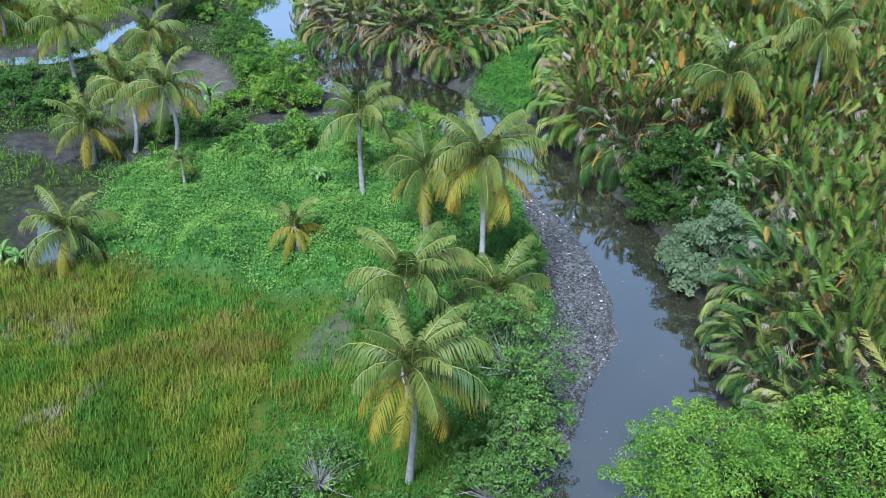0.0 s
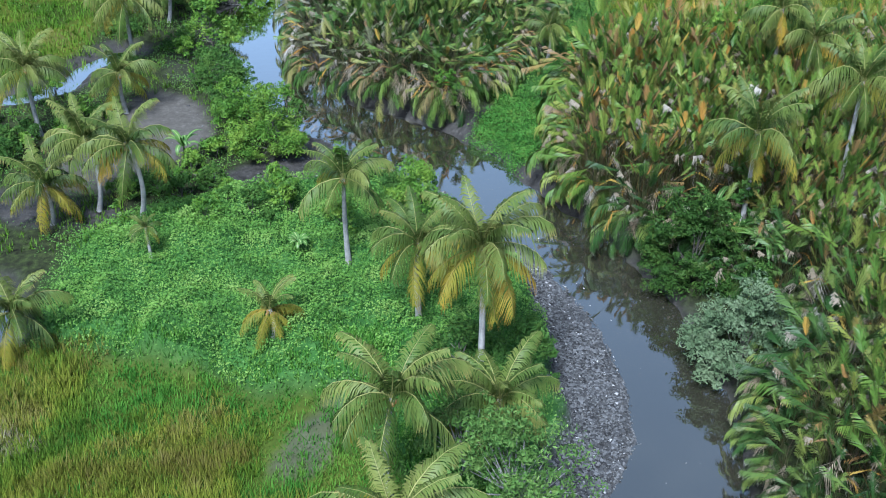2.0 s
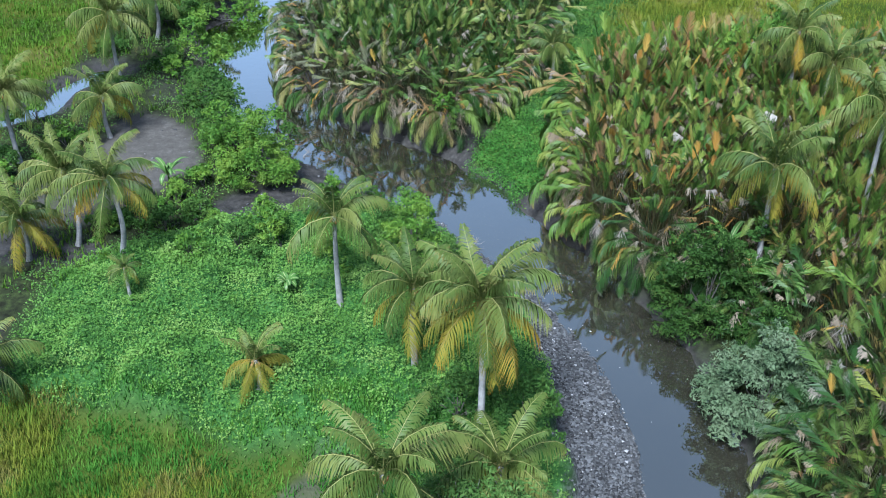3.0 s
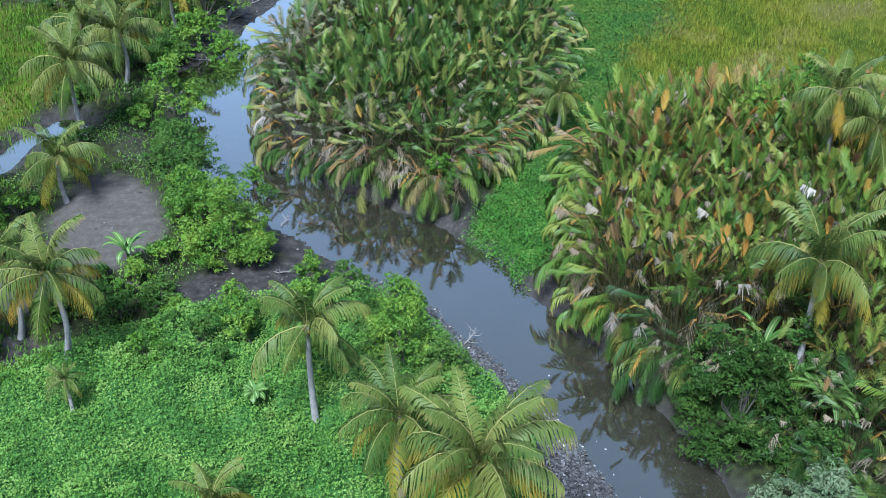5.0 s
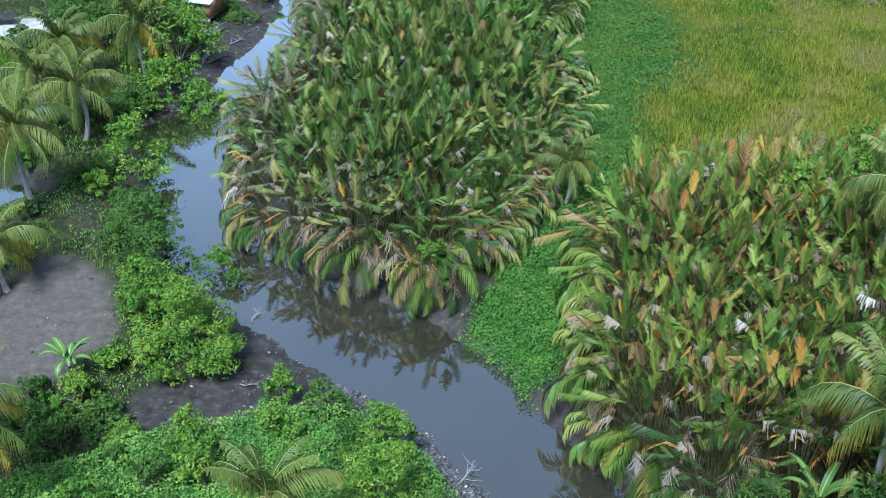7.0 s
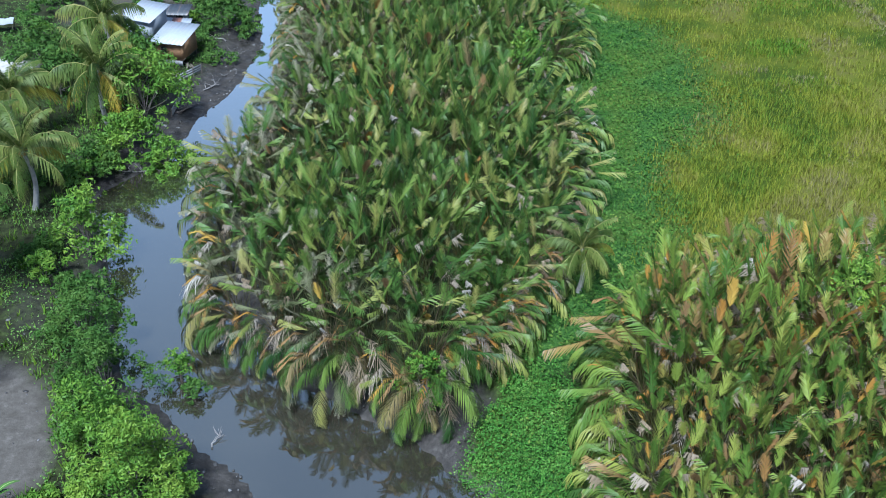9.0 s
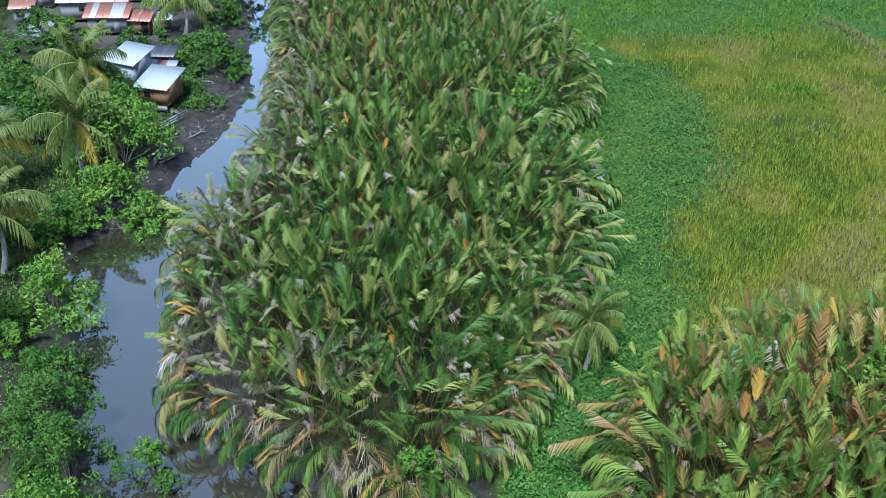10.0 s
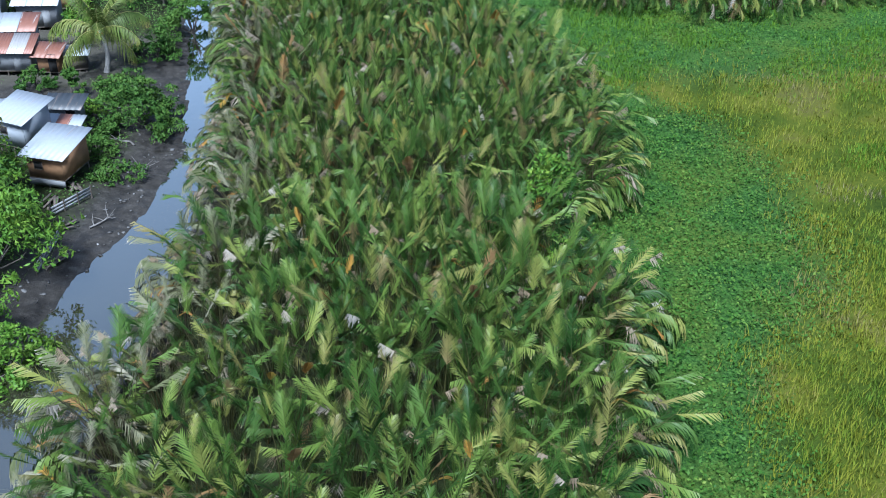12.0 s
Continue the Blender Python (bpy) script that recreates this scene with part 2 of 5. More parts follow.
def colours(n, l, value, stops):
    r = n.new("ShaderNodeValToRGB")
    e = r.color_ramp.elements
    while len(e) < len(stops):
        e.new(0.5)
    for x, (p, c) in zip(e, stops):
        x.position, x.color = p, (*c, 1)
    l.new(value, r.inputs[0])
    return r.outputs[0]


def leafy(name, stops, tip=None, stem=None, rough=0.5, glow=0.12, patch=0.15, drift=0.45, gloss=0.06, dry_from=0.38):
    """Leaf: a colour for each leaf out of stops, drifting over the ground, with dry tips and paler stems, and light shining through."""
    m, n, l, bsdf, out = material(name)
    tone = calc(n, l, "FRACT", calc(n, l, "ADD", n.new("ShaderNodeObjectInfo").outputs["Random"], named(n, "tone")))
    broad = noise_at(n, l, patch, 2.0)
    tone = calc(n, l, "ADD", calc(n, l, "MULTIPLY", tone, 1 - drift), calc(n, l, "MULTIPLY", step_between(n, l, broad, 0.3, 0.7), drift))
    col = colours(n, l, tone, stops)
    along = named(n, "along")
    if tip:
        dry = calc(n, l, "MULTIPLY", step_between(n, l, along, 0.55, 1.0), step_between(n, l, noise_at(n, l, 0.5, 2.0), dry_from, dry_from + 0.2))
        col = mix(n, l, dry, col, tip)
    if stem:
        col = mix(n, l, step_between(n, l, along, -0.1, -0.5), col, stem)
    fine = noise_at(n, l, 9.0, 2.0)
    col = mix(n, l, calc(n, l, "MULTIPLY", fine, 0.35), col, tuple(0.45 * c for c in stops[0][1]))
    l.new(col, bsdf.inputs["Base Color"])
    bsdf.inputs["Roughness"].default_value = rough
    bsdf.inputs["Specular IOR Level"].default_value = gloss
    thin = n.new("ShaderNodeBsdfTranslucent")
    l.new(col, thin.inputs["Color"])
    both = n.new("ShaderNodeMixShader")
    both.inputs[0].default_value = glow
    l.new(bsdf.outputs[0], both.inputs[1])
    l.new(thin.outputs[0], both.inputs[2])
    l.new(both.outputs[0], out.inputs["Surface"])
    return m


def surface(name, dark, light, scale=1.0, rough=0.8, bump=0.2, fine=14.0, metal=0.0, spots=None):
    m, n, l, bsdf, _ = material(name)
    a, b = noise_at(n, l, scale, 4.0, of="Object"), noise_at(n, l, fine * scale, 4.0, of="Object")
    f = calc(n, l, "ADD", calc(n, l, "MULTIPLY", step_between(n, l, a, 0.3, 0.7), 0.65), calc(n, l, "MULTIPLY", b, 0.35))
    col = mix(n, l, f, dark, light)
    if spots:
        col = mix(n, l, step_between(n, l, noise_at(n, l, 2.2 * scale, 5.0, 0.65, of="Object"), 0.54, 0.64), col, spots)
    l.new(col, bsdf.inputs["Base Color"])
    bsdf.inputs["Roughness"].default_value, bsdf.inputs["Metallic"].default_value = rough, metal
    bp = n.new("ShaderNodeBump")
    bp.inputs["Strength"].default_value, bp.inputs["Distance"].default_value = bump, 0.05
    l.new(b, bp.inputs["Height"])
    l.new(bp.outputs[0], bsdf.inputs["Normal"])
    return m


NIPA = leafy("nipa_leaf", [(0.0, (0.012, 0.036, 0.008)), (0.25, (0.034, 0.076, 0.014)), (0.5, (0.068, 0.124, 0.022)), (0.72, (0.125, 0.182, 0.033)), (0.86, (0.2, 0.215, 0.05)), (0.94, (0.18, 0.145, 0.06)), (1.0, (0.13, 0.095, 0.05))],
             tip=(0.3, 0.255, 0.15), stem=(0.06, 0.062, 0.022), patch=0.12, rough=0.42, gloss=0.14, drift=0.12, dry_from=0.47, glow=0.05)
# Deep green copy of the nipa leaf, with some self-shade put into its colour.
NIPA_DEEP_SHADE = leafy("nipa_leaf_deep_shade", [(0.0, (0.013, 0.036, 0.007)), (0.35, (0.03, 0.068, 0.016)), (0.6, (0.064, 0.112, 0.024)), (0.85, (0.125, 0.165, 0.034)), (1.0, (0.18, 0.19, 0.04))],
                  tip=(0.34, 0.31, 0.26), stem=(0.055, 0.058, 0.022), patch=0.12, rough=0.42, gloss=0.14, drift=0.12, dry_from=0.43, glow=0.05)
NIPA_OLIVE = leafy("nipa_leaf_olive", [(0.0, (0.018, 0.048, 0.008)), (0.22, (0.05, 0.102, 0.016)), (0.45, (0.086, 0.148, 0.022)), (0.66, (0.14, 0.2, 0.03)), (0.82, (0.2, 0.22, 0.042)), (0.91, (0.21, 0.135, 0.045)), (1.0, (0.125, 0.078, 0.04))],
                   tip=(0.27, 0.165, 0.075), stem=(0.062, 0.062, 0.022), patch=0.12, rough=0.42, gloss=0.14, drift=0.12, dry_from=0.38, glow=0.05)
NIPA_ORANGE = leafy("nipa_leaf_turning", [(0.0, (0.13, 0.085, 0.04)), (0.35, (0.22, 0.14, 0.06)), (0.6, (0.29, 0.15, 0.028)), (0.85, (0.35, 0.24, 0.045)), (1.0, (0.42, 0.32, 0.05))],
                    tip=(0.24, 0.16, 0.08), stem=(0.08, 0.055, 0.02))
NIPA_PALE = leafy("nipa_leaf_bleached", [(0.0, (0.045, 0.06, 0.02)), (0.35, (0.10, 0.115, 0.05)), (0.7, (0.18, 0.18, 0.11)), (1.0, (0.3, 0.28, 0.21))],
                  tip=(0.42, 0.38, 0.31), stem=(0.08, 0.075, 0.035), patch=0.2, rough=0.5, drift=0.3)
NIPA_DEAD = leafy("nipa_leaf_dead", [(0.0, (0.13, 0.095, 0.06)), (0.4, (0.24, 0.19, 0.125)), (0.75, (0.34, 0.3, 0.24)), (1.0, (0.46, 0.44, 0.4))], tip=(0.38, 0.35, 0.3), stem=(0.08, 0.06, 0.04), rough=0.8, glow=0.15)
COCO = leafy("coconut_leaf", [(0.0, (0.034, 0.066, 0.013)), (0.5, (0.088, 0.125, 0.023)), (1.0, (0.18, 0.195, 0.048))], tip=(0.28, 0.22, 0.07), stem=(0.3, 0.29, 0.1), patch=0.3, gloss=0.16)
COCO_YELLOW = leafy("coconut_leaf_old", [(0.0, (0.1, 0.13, 0.019)), (0.5, (0.19, 0.17, 0.022)), (1.0, (0.29, 0.18, 0.022))], tip=(0.31, 0.15, 0.02), stem=(0.223, 0.174, 0.0434), patch=0.3)
VINE = leafy("vine_leaf", [(0.0, (0.05, 0.12, 0.022)), (0.35, (0.088, 0.19, 0.03)), (0.7, (0.14, 0.255, 0.044)), (1.0, (0.2, 0.295, 0.07))], patch=0.36, drift=0.74, gloss=0.1)
SCRUB = leafy("scrub_leaf", [(0.0, (0.042, 0.1, 0.022)), (0.5, (0.09, 0.18, 0.036)), (1.0, (0.165, 0.25, 0.065))], patch=0.3)
SOFT = leafy("soft_leaf", [(0.0, (0.036, 0.082, 0.018)), (0.5, (0.078, 0.15, 0.032)), (1.0, (0.15, 0.225, 0.058))], patch=0.5)
SHRUB = leafy("shrub_leaf", [(0.0, (0.024, 0.06, 0.013)), (0.5, (0.052, 0.112, 0.021)), (1.0, (0.105, 0.175, 0.034))], patch=0.4)
BRIGHT = leafy("bright_leaf", [(0.0, (0.036, 0.095, 0.013)), (0.4, (0.08, 0.17, 0.02)), (0.75, (0.135, 0.225, 0.026)), (1.0, (0.2, 0.285, 0.04))], patch=0.4, gloss=0.12)
MANGROVE = leafy("mangrove_leaf", [(0.0, (0.016, 0.04, 0.008)), (0.5, (0.034, 0.072, 0.013)), (1.0, (0.07, 0.112, 0.02))], patch=0.4)
SILVER = leafy("silvery_leaf", [(0.0, (0.055, 0.092, 0.042)), (0.5, (0.1, 0.145, 0.07)), (1.0, (0.17, 0.21, 0.12))], patch=0.5)
LILY = leafy("floating_leaf", [(0.0, (0.02, 0.062, 0.011)), (0.45, (0.05, 0.122, 0.018)), (0.8, (0.092, 0.165, 0.026)), (1.0, (0.17, 0.225, 0.042))], patch=0.7, drift=0.5)
MAT = leafy("mat_leaf", [(0.0, (0.03, 0.1, 0.016)), (0.4, (0.065, 0.18, 0.026)), (0.8, (0.11, 0.235, 0.04)), (1.0, (0.19, 0.3, 0.075))], patch=0.5, drift=0.4)
GRASS = leafy("field_grass", [(0.0, (0.04, 0.1, 0.012)), (0.35, (0.1, 0.16, 0.016)), (0.65, (0.175, 0.2, 0.022)), (0.85, (0.19, 0.18, 0.035)), (1.0, (0.2, 0.17, 0.06))], patch=0.22, drift=0.72)
SEDGE = leafy("meadow_grass", [(0.0, (0.06, 0.13, 0.014)), (0.3, (0.13, 0.165, 0.016)), (0.6, (0.19, 0.195, 0.02)), (0.85, (0.17, 0.145, 0.05)), (1.0, (0.22, 0.19, 0.11))], patch=0.1, drift=0.5)
MEADOW = leafy("green_grass", [(0.0, (0.035, 0.11, 0.014)), (0.5, (0.062, 0.165, 0.02)), (1.0, (0.12, 0.205, 0.026))], patch=0.35, drift=0.66)
LUSH = leafy("lush_grass", [(0.0, (0.05, 0.12, 0.01)), (0.5, (0.085, 0.17, 0.014)), (1.0, (0.13, 0.2, 0.02))], patch=0.2)
STRAW = leafy("dry_grass", [(0.0, (0.13, 0.11, 0.07)), (0.5, (0.22, 0.19, 0.125)), (1.0, (0.34, 0.31, 0.23))], patch=0.3)
SEDGE_DRY = leafy("withered_sedge", [(0.0, (0.11, 0.12, 0.04)), (0.5, (0.17, 0.155, 0.075)), (1.0, (0.24, 0.21, 0.13))], patch=0.3)
SEDGE_BROWN = leafy("browned_sedge", [(0.0, (0.08, 0.115, 0.015)), (0.4, (0.135, 0.145, 0.02)), (0.75, (0.145, 0.125, 0.028)), (1.0, (0.185, 0.155, 0.06))], patch=0.5, drift=0.4)
REED = leafy("reed_leaf", [(0.0, (0.055, 0.1, 0.012)), (0.4, (0.12, 0.16, 0.018)), (0.75, (0.17, 0.17, 0.025)), (1.0, (0.19, 0.145, 0.05))], patch=0.4)
BANANA = leafy("banana_leaf", [(0.0, (0.05, 0.12, 0.02)), (1.0, (0.1, 0.19, 0.034))], stem=(0.26, 0.31, 0.12), gloss=0.3)
BARK = surface("palm_bark", (0.19, 0.183, 0.17), (0.38, 0.37, 0.35), 2.0, 0.9, 0.5)
WOOD = surface("grey_branch", (0.14, 0.13, 0.12), (0.3, 0.29, 0.28), 3.0, 0.9, 0.4)
BRANCH = surface("dark_branch", (0.05, 0.042, 0.034), (0.11, 0.1, 0.085), 3.0, 0.9, 0.4)
NUT = surface("coconut_husk", (0.18, 0.084, 0.024), (0.27, 0.144, 0.042), 6.0, 0.6, 0.1)


def ground_material():
    m, n, l, bsdf, _ = material("ground")
    soil = colours(n, l, noise_at(n, l, 1.6, 5.0, 0.65), [(0.3, (0.009, 0.009, 0.006)), (0.5, (0.021, 0.026, 0.011)), (0.72, (0.041, 0.058, 0.017))])
    green = colours(n, l, noise_at(n, l, 0.9, 6.0, 0.7), [(0.25, (0.016, 0.045, 0.01)), (0.5, (0.036, 0.095, 0.02)), (0.75, (0.07, 0.145, 0.035))])
    pads = colours(n, l, noise_at(n, l, 5.5, 6.0, 0.8), [(0.36, (0.006, 0.018, 0.005)), (0.5, (0.026, 0.068, 0.013)), (0.62, (0.065, 0.125, 0.025))])
    pads = mix(n, l, step_between(n, l, noise_at(n, l, 0.13, 3.0), 0.45, 0.65), pads, colours(n, l, noise_at(n, l, 3.5, 6.0, 0.8), [(0.36, (0.014, 0.024, 0.005)), (0.5, (0.045, 0.08, 0.012)), (0.62, (0.09, 0.13, 0.022))]))
    sward = colours(n, l, noise_at(n, l, 0.5, 9.0, 0.82), [(0.25, (0.02, 0.034, 0.006)), (0.5, (0.045, 0.066, 0.009)), (0.75, (0.08, 0.09, 0.016))])
    broad = step_between(n, l, noise_at(n, l, 0.1, 2.0), 0.3, 0.7)
    sedge = colours(n, l, calc(n, l, "ADD", calc(n, l, "MULTIPLY", noise_at(n, l, 2.4, 8.0, 0.8), 0.75), calc(n, l, "MULTIPLY", broad, 0.4)),
                    [(0.3, (0.016, 0.03, 0.004)), (0.5, (0.04, 0.057, 0.006)), (0.68, (0.07, 0.08, 0.009)), (0.85, (0.07, 0.063, 0.022))])
    wet = colours(n, l, noise_at(n, l, 1.2, 8.0, 0.78), [(0.32, (0.010, 0.009, 0.0078)), (0.52, (0.028, 0.0255, 0.0225)), (0.72, (0.066, 0.061, 0.055))])
    pale = colours(n, l, noise_at(n, l, 1.3, 9.0, 0.78), [(0.3, (0.045, 0.041, 0.034)), (0.55, (0.075, 0.069, 0.06)), (0.75, (0.13, 0.122, 0.108))])
    stones = n.new("ShaderNodeTexVoronoi")
    stones.inputs["Scale"].default_value = 6.0
    l.new(n.new("ShaderNodeNewGeometry").outputs["Position"], stones.inputs["Vector"])
    shingle = colours(n, l, stones.outputs["Color"], [(0.2, (0.0193, 0.0187, 0.0187)), (0.6, (0.055, 0.055, 0.055)), (0.9, (0.132, 0.132, 0.132))])
    sand = colours(n, l, noise_at(n, l, 1.5, 5.0), [(0.3, (0.22, 0.21, 0.19)), (0.7, (0.36, 0.35, 0.33))])
    col = soil
    for key, c in (("meadow", sedge), ("field", sward), ("vine", green), ("lily", pads), ("dry", pale), ("mud", wet), ("gravel", shingle), ("sand", sand)):
        col = mix(n, l, named(n, key), col, c)
    l.new(col, bsdf.inputs["Base Color"])
    l.new(calc(n, l, "ADD", 0.06, calc(n, l, "MULTIPLY", named(n, "mud"), 0.22)), bsdf.inputs["Specular IOR Level"])
    shine = calc(n, l, "MULTIPLY", named(n, "mud"), step_between(n, l, noise_at(n, l, 0.9, 4.0), 0.4, 0.6))
    l.new(calc(n, l, "SUBTRACT", 0.9, calc(n, l, "MULTIPLY", shine, 0.5)), bsdf.inputs["Roughness"])
    bp = n.new("ShaderNodeBump")
    bp.inputs["Strength"].default_value, bp.inputs["Distance"].default_value = 0.6, 0.12
    l.new(noise_at(n, l, 4.0, 6.0, 0.7), bp.inputs["Height"])
    l.new(bp.outputs[0], bsdf.inputs["Normal"])
    return m


def water_material():
    m, n, l, bsdf, out = material("silty_water")
    silt = colours(n, l, noise_at(n, l, 0.12, 4.0), [(0.35, (0.019, 0.0175, 0.012)), (0.65, (0.027, 0.025, 0.0175))])
    l.new(silt, bsdf.inputs["Base Color"])
    bsdf.inputs["Roughness"].default_value, bsdf.inputs["Specular IOR Level"].default_value = 0.6, 0.0
    mirror = n.new("ShaderNodeBsdfGlossy")
    mirror.inputs["Roughness"].default_value = 0.03
    mirror.inputs["Color"].default_value = (1.0, 0.99, 0.9, 1)
    film = n.new("ShaderNodeFresnel")
    film.inputs["IOR"].default_value = 1.33
    both = n.new("ShaderNodeMixShader")
    l.new(calc(n, l, "MINIMUM", calc(n, l, "MULTIPLY", film.outputs[0], 8.4), 1.0), both.inputs[0])
    l.new(bsdf.outputs[0], both.inputs[1])
    l.new(mirror.outputs[0], both.inputs[2])
    l.new(both.outputs[0], out.inputs["Surface"])
    bp = n.new("ShaderNodeBump")
    bp.inputs["Strength"].default_value, bp.inputs["Distance"].default_value = 0.06, 0.05
    l.new(noise_at(n, l, 1.3, 3.0), bp.inputs["Height"])
    l.new(bp.outputs[0], mirror.inputs["Normal"])
    l.new(bp.outputs[0], film.inputs["Normal"])
    return m


# ---- ground and water ----
def axis(lo, hi, step, far):
    core = np.arange(lo, hi + step / 2, step)
    out = step * 1.35 ** np.arange(1, 30)
    out = np.cumsum(out)
    out = out[out < far]
    return np.concatenate([lo - out[::-1], core, hi + out])


gx, gy = axis(-62, 66, 0.75, 2600), axis(28, 226, 0.75, 2600)
GX, GY = np.meshgrid(gx, gy, indexing="ij")
F = fields(GX.ravel(), GY.ravel())
ni, nj = len(gx), len(gy)
I, J = np.meshgrid(np.arange(ni - 1), np.arange(nj - 1), indexing="ij")
cells = np.stack([I * nj + J, (I + 1) * nj + J, (I + 1) * nj + J + 1, I * nj + J + 1], -1).reshape(-1, 4)
ground = new("ground", quads("ground", np.stack([GX.ravel(), GY.ravel(), F["z"]], 1), cells, [ground_material()],
                             **{k: F[k] for k in ("gravel", "mud", "dry", "field", "vine", "meadow", "lily", "sand")}))
tagged(ground, "low green river flat with mud banks, gravel bar and grass", "ground", kind="structure")
ground.data.polygons.foreach_set("use_smooth", np.ones(len(cells), bool))

wx, wy = np.meshgrid(np.linspace(-75, 40, 24), np.linspace(-190, 270, 47), indexing="ij")
I, J = np.meshgrid(np.arange(23), np.arange(46), indexing="ij")
sheet = np.stack([I * 47 + J, (I + 1) * 47 + J, (I + 1) * 47 + J + 1, I * 47 + J + 1], -1).reshape(-1, 4)
water = new("water", quads("water", np.stack([wx.ravel(), wy.ravel(), 0 * wx.ravel()], 1), sheet, [water_material()]))
tagged(water, "calm grey-brown tidal creek water reflecting pale sky", "water", kind="structure")


# ---- nipa palms ----
def kept(name, mat, *args, **kw):
    v, q, a = frond(*args, **kw)
    return {"mesh": quads(name, v, q, [mat], along=a), "v": v, "q": q, "a": a, "mat": mat}


UPRIGHT = [kept("frond", NIPA, 9.0, r, c, 14, 0.9, 0.155, 0.76, 0.18, 0.03, forward=1.6, jitter=0.08, sag=3.0, fold=0.4, blunt=0.15, point=0.2, k=4) for r, c in ((87, 16), (85, 32), (83, 54))]
LEANING = [kept("frond", NIPA, 8.6, r, c, 17, 1.02, 0.145, 0.68, 0.08, 0.35, forward=1.3, jitter=0.1, sag=2.8, fold=0.4, blunt=0.18, point=0.3, k=4) for r, c in ((80, 88), (74, 110))]
ARCHED = [kept("frond", NIPA, 7.4, r, c, 32, 1.18, 0.1, 0.5, -0.08, 0.8, two=True, forward=1.1, jitter=0.1, sag=2.1, fold=0.3) for r, c in ((74, 160), (62, 148))]
TURNING = [kept("frond", NIPA_ORANGE, n, r, c, 12, 0.62, 0.16, b, 0.12, 0.15, forward=1.8, jitter=0.08, sag=2.6, fold=0.4, blunt=0.28, point=0.2, k=5) for n, r, c, b in ((8.9, 86, 34, 0.86), (7.0, 72, 140, 0.62))]
DEAD = [kept("frond", NIPA_DEAD, n, r, c, 18, s, 0.065, b, 0.0, 1.3, forward=0.9, jitter=0.5, sag=2.8, blunt=0.5, k=5) for n, r, c, s, b in ((8.3, 86, 80, 0.5, 0.9), (7.0, 72, 165, 0.85, 0.7))]
SHORT = [kept("frond", NIPA, 9.0, r, c, 10, 0.66, 0.16, 0.855, 0.2, 0.05, forward=1.5, jitter=0.08, sag=3.0, fold=0.4, blunt=0.2, point=0.2, k=3) for r, c in ((87, 18), (85, 36), (83, 60))]
ALL_FRONDS = UPRIGHT + LEANING + ARCHED + TURNING + DEAD + SHORT
FAR_FRONDS = [kept("frond", f["mat"], *a, forward=1.7, sag=2.8, jitter=0.08, fold=0.4, blunt=0.28, point=0.3, k=3 if a[0] == 9.0 else 5) for f, a in zip(ALL_FRONDS, (
    (9.0, 87, 16, 9, 0.92, 0.19, 0.76, 0.14, 0.06), (9.0, 85, 32, 9, 0.92, 0.19, 0.76, 0.14, 0.06), (9.0, 83, 54, 9, 0.92, 0.19, 0.76, 0.14, 0.06),
    (8.6, 80, 88, 11, 1.02, 0.19, 0.68, 0.05, 0.35), (8.6, 74, 110, 11, 1.02, 0.19, 0.68, 0.05, 0.35), (7.4, 72, 150, 15, 1.25, 0.2, 0.46, 0.0, 0.75),
    (7.4, 60, 140, 15, 1.25, 0.2, 0.46, 0.0, 0.75), (8.8, 86, 40, 10, 0.95, 0.24, 0.74, 0.1, 0.25), (7.0, 72, 130, 11, 1.0, 0.24, 0.6, 0.1, 0.3),
    (8.3, 86, 60, 11, 0.8, 0.1, 0.84, 0.0, 1.1), (7.0, 72, 165, 11, 1.0, 0.12, 0.68, 0.0, 1.3), (9.0, 87, 18, 7, 0.68, 0.22, 0.855, 0.2, 0.05), (9.0, 85, 36, 7, 0.68, 0.22, 0.855, 0.2, 0.05), (9.0, 83, 60, 7, 0.68, 0.22, 0.855, 0.2, 0.05)))]


def scatter(poly, gap, seed):
    """Loosely spaced places inside an outline."""
    r = np.random.default_rng(seed)
    xs, ys = [p[0] for p in poly], [p[1] for p in poly]
    a, b = np.meshgrid(np.arange(min(xs), max(xs), gap), np.arange(min(ys), max(ys), gap * 0.87), indexing="ij")
    a = a + 0.5 * gap * (np.arange(a.shape[1]) % 2)[None] + r.uniform(-0.42, 0.42, a.shape) * gap
    b = b + r.uniform(-0.42, 0.42, a.shape) * gap
    ok = inside(a, b, poly)
    return np.stack([a[ok], b[ok]], 1)


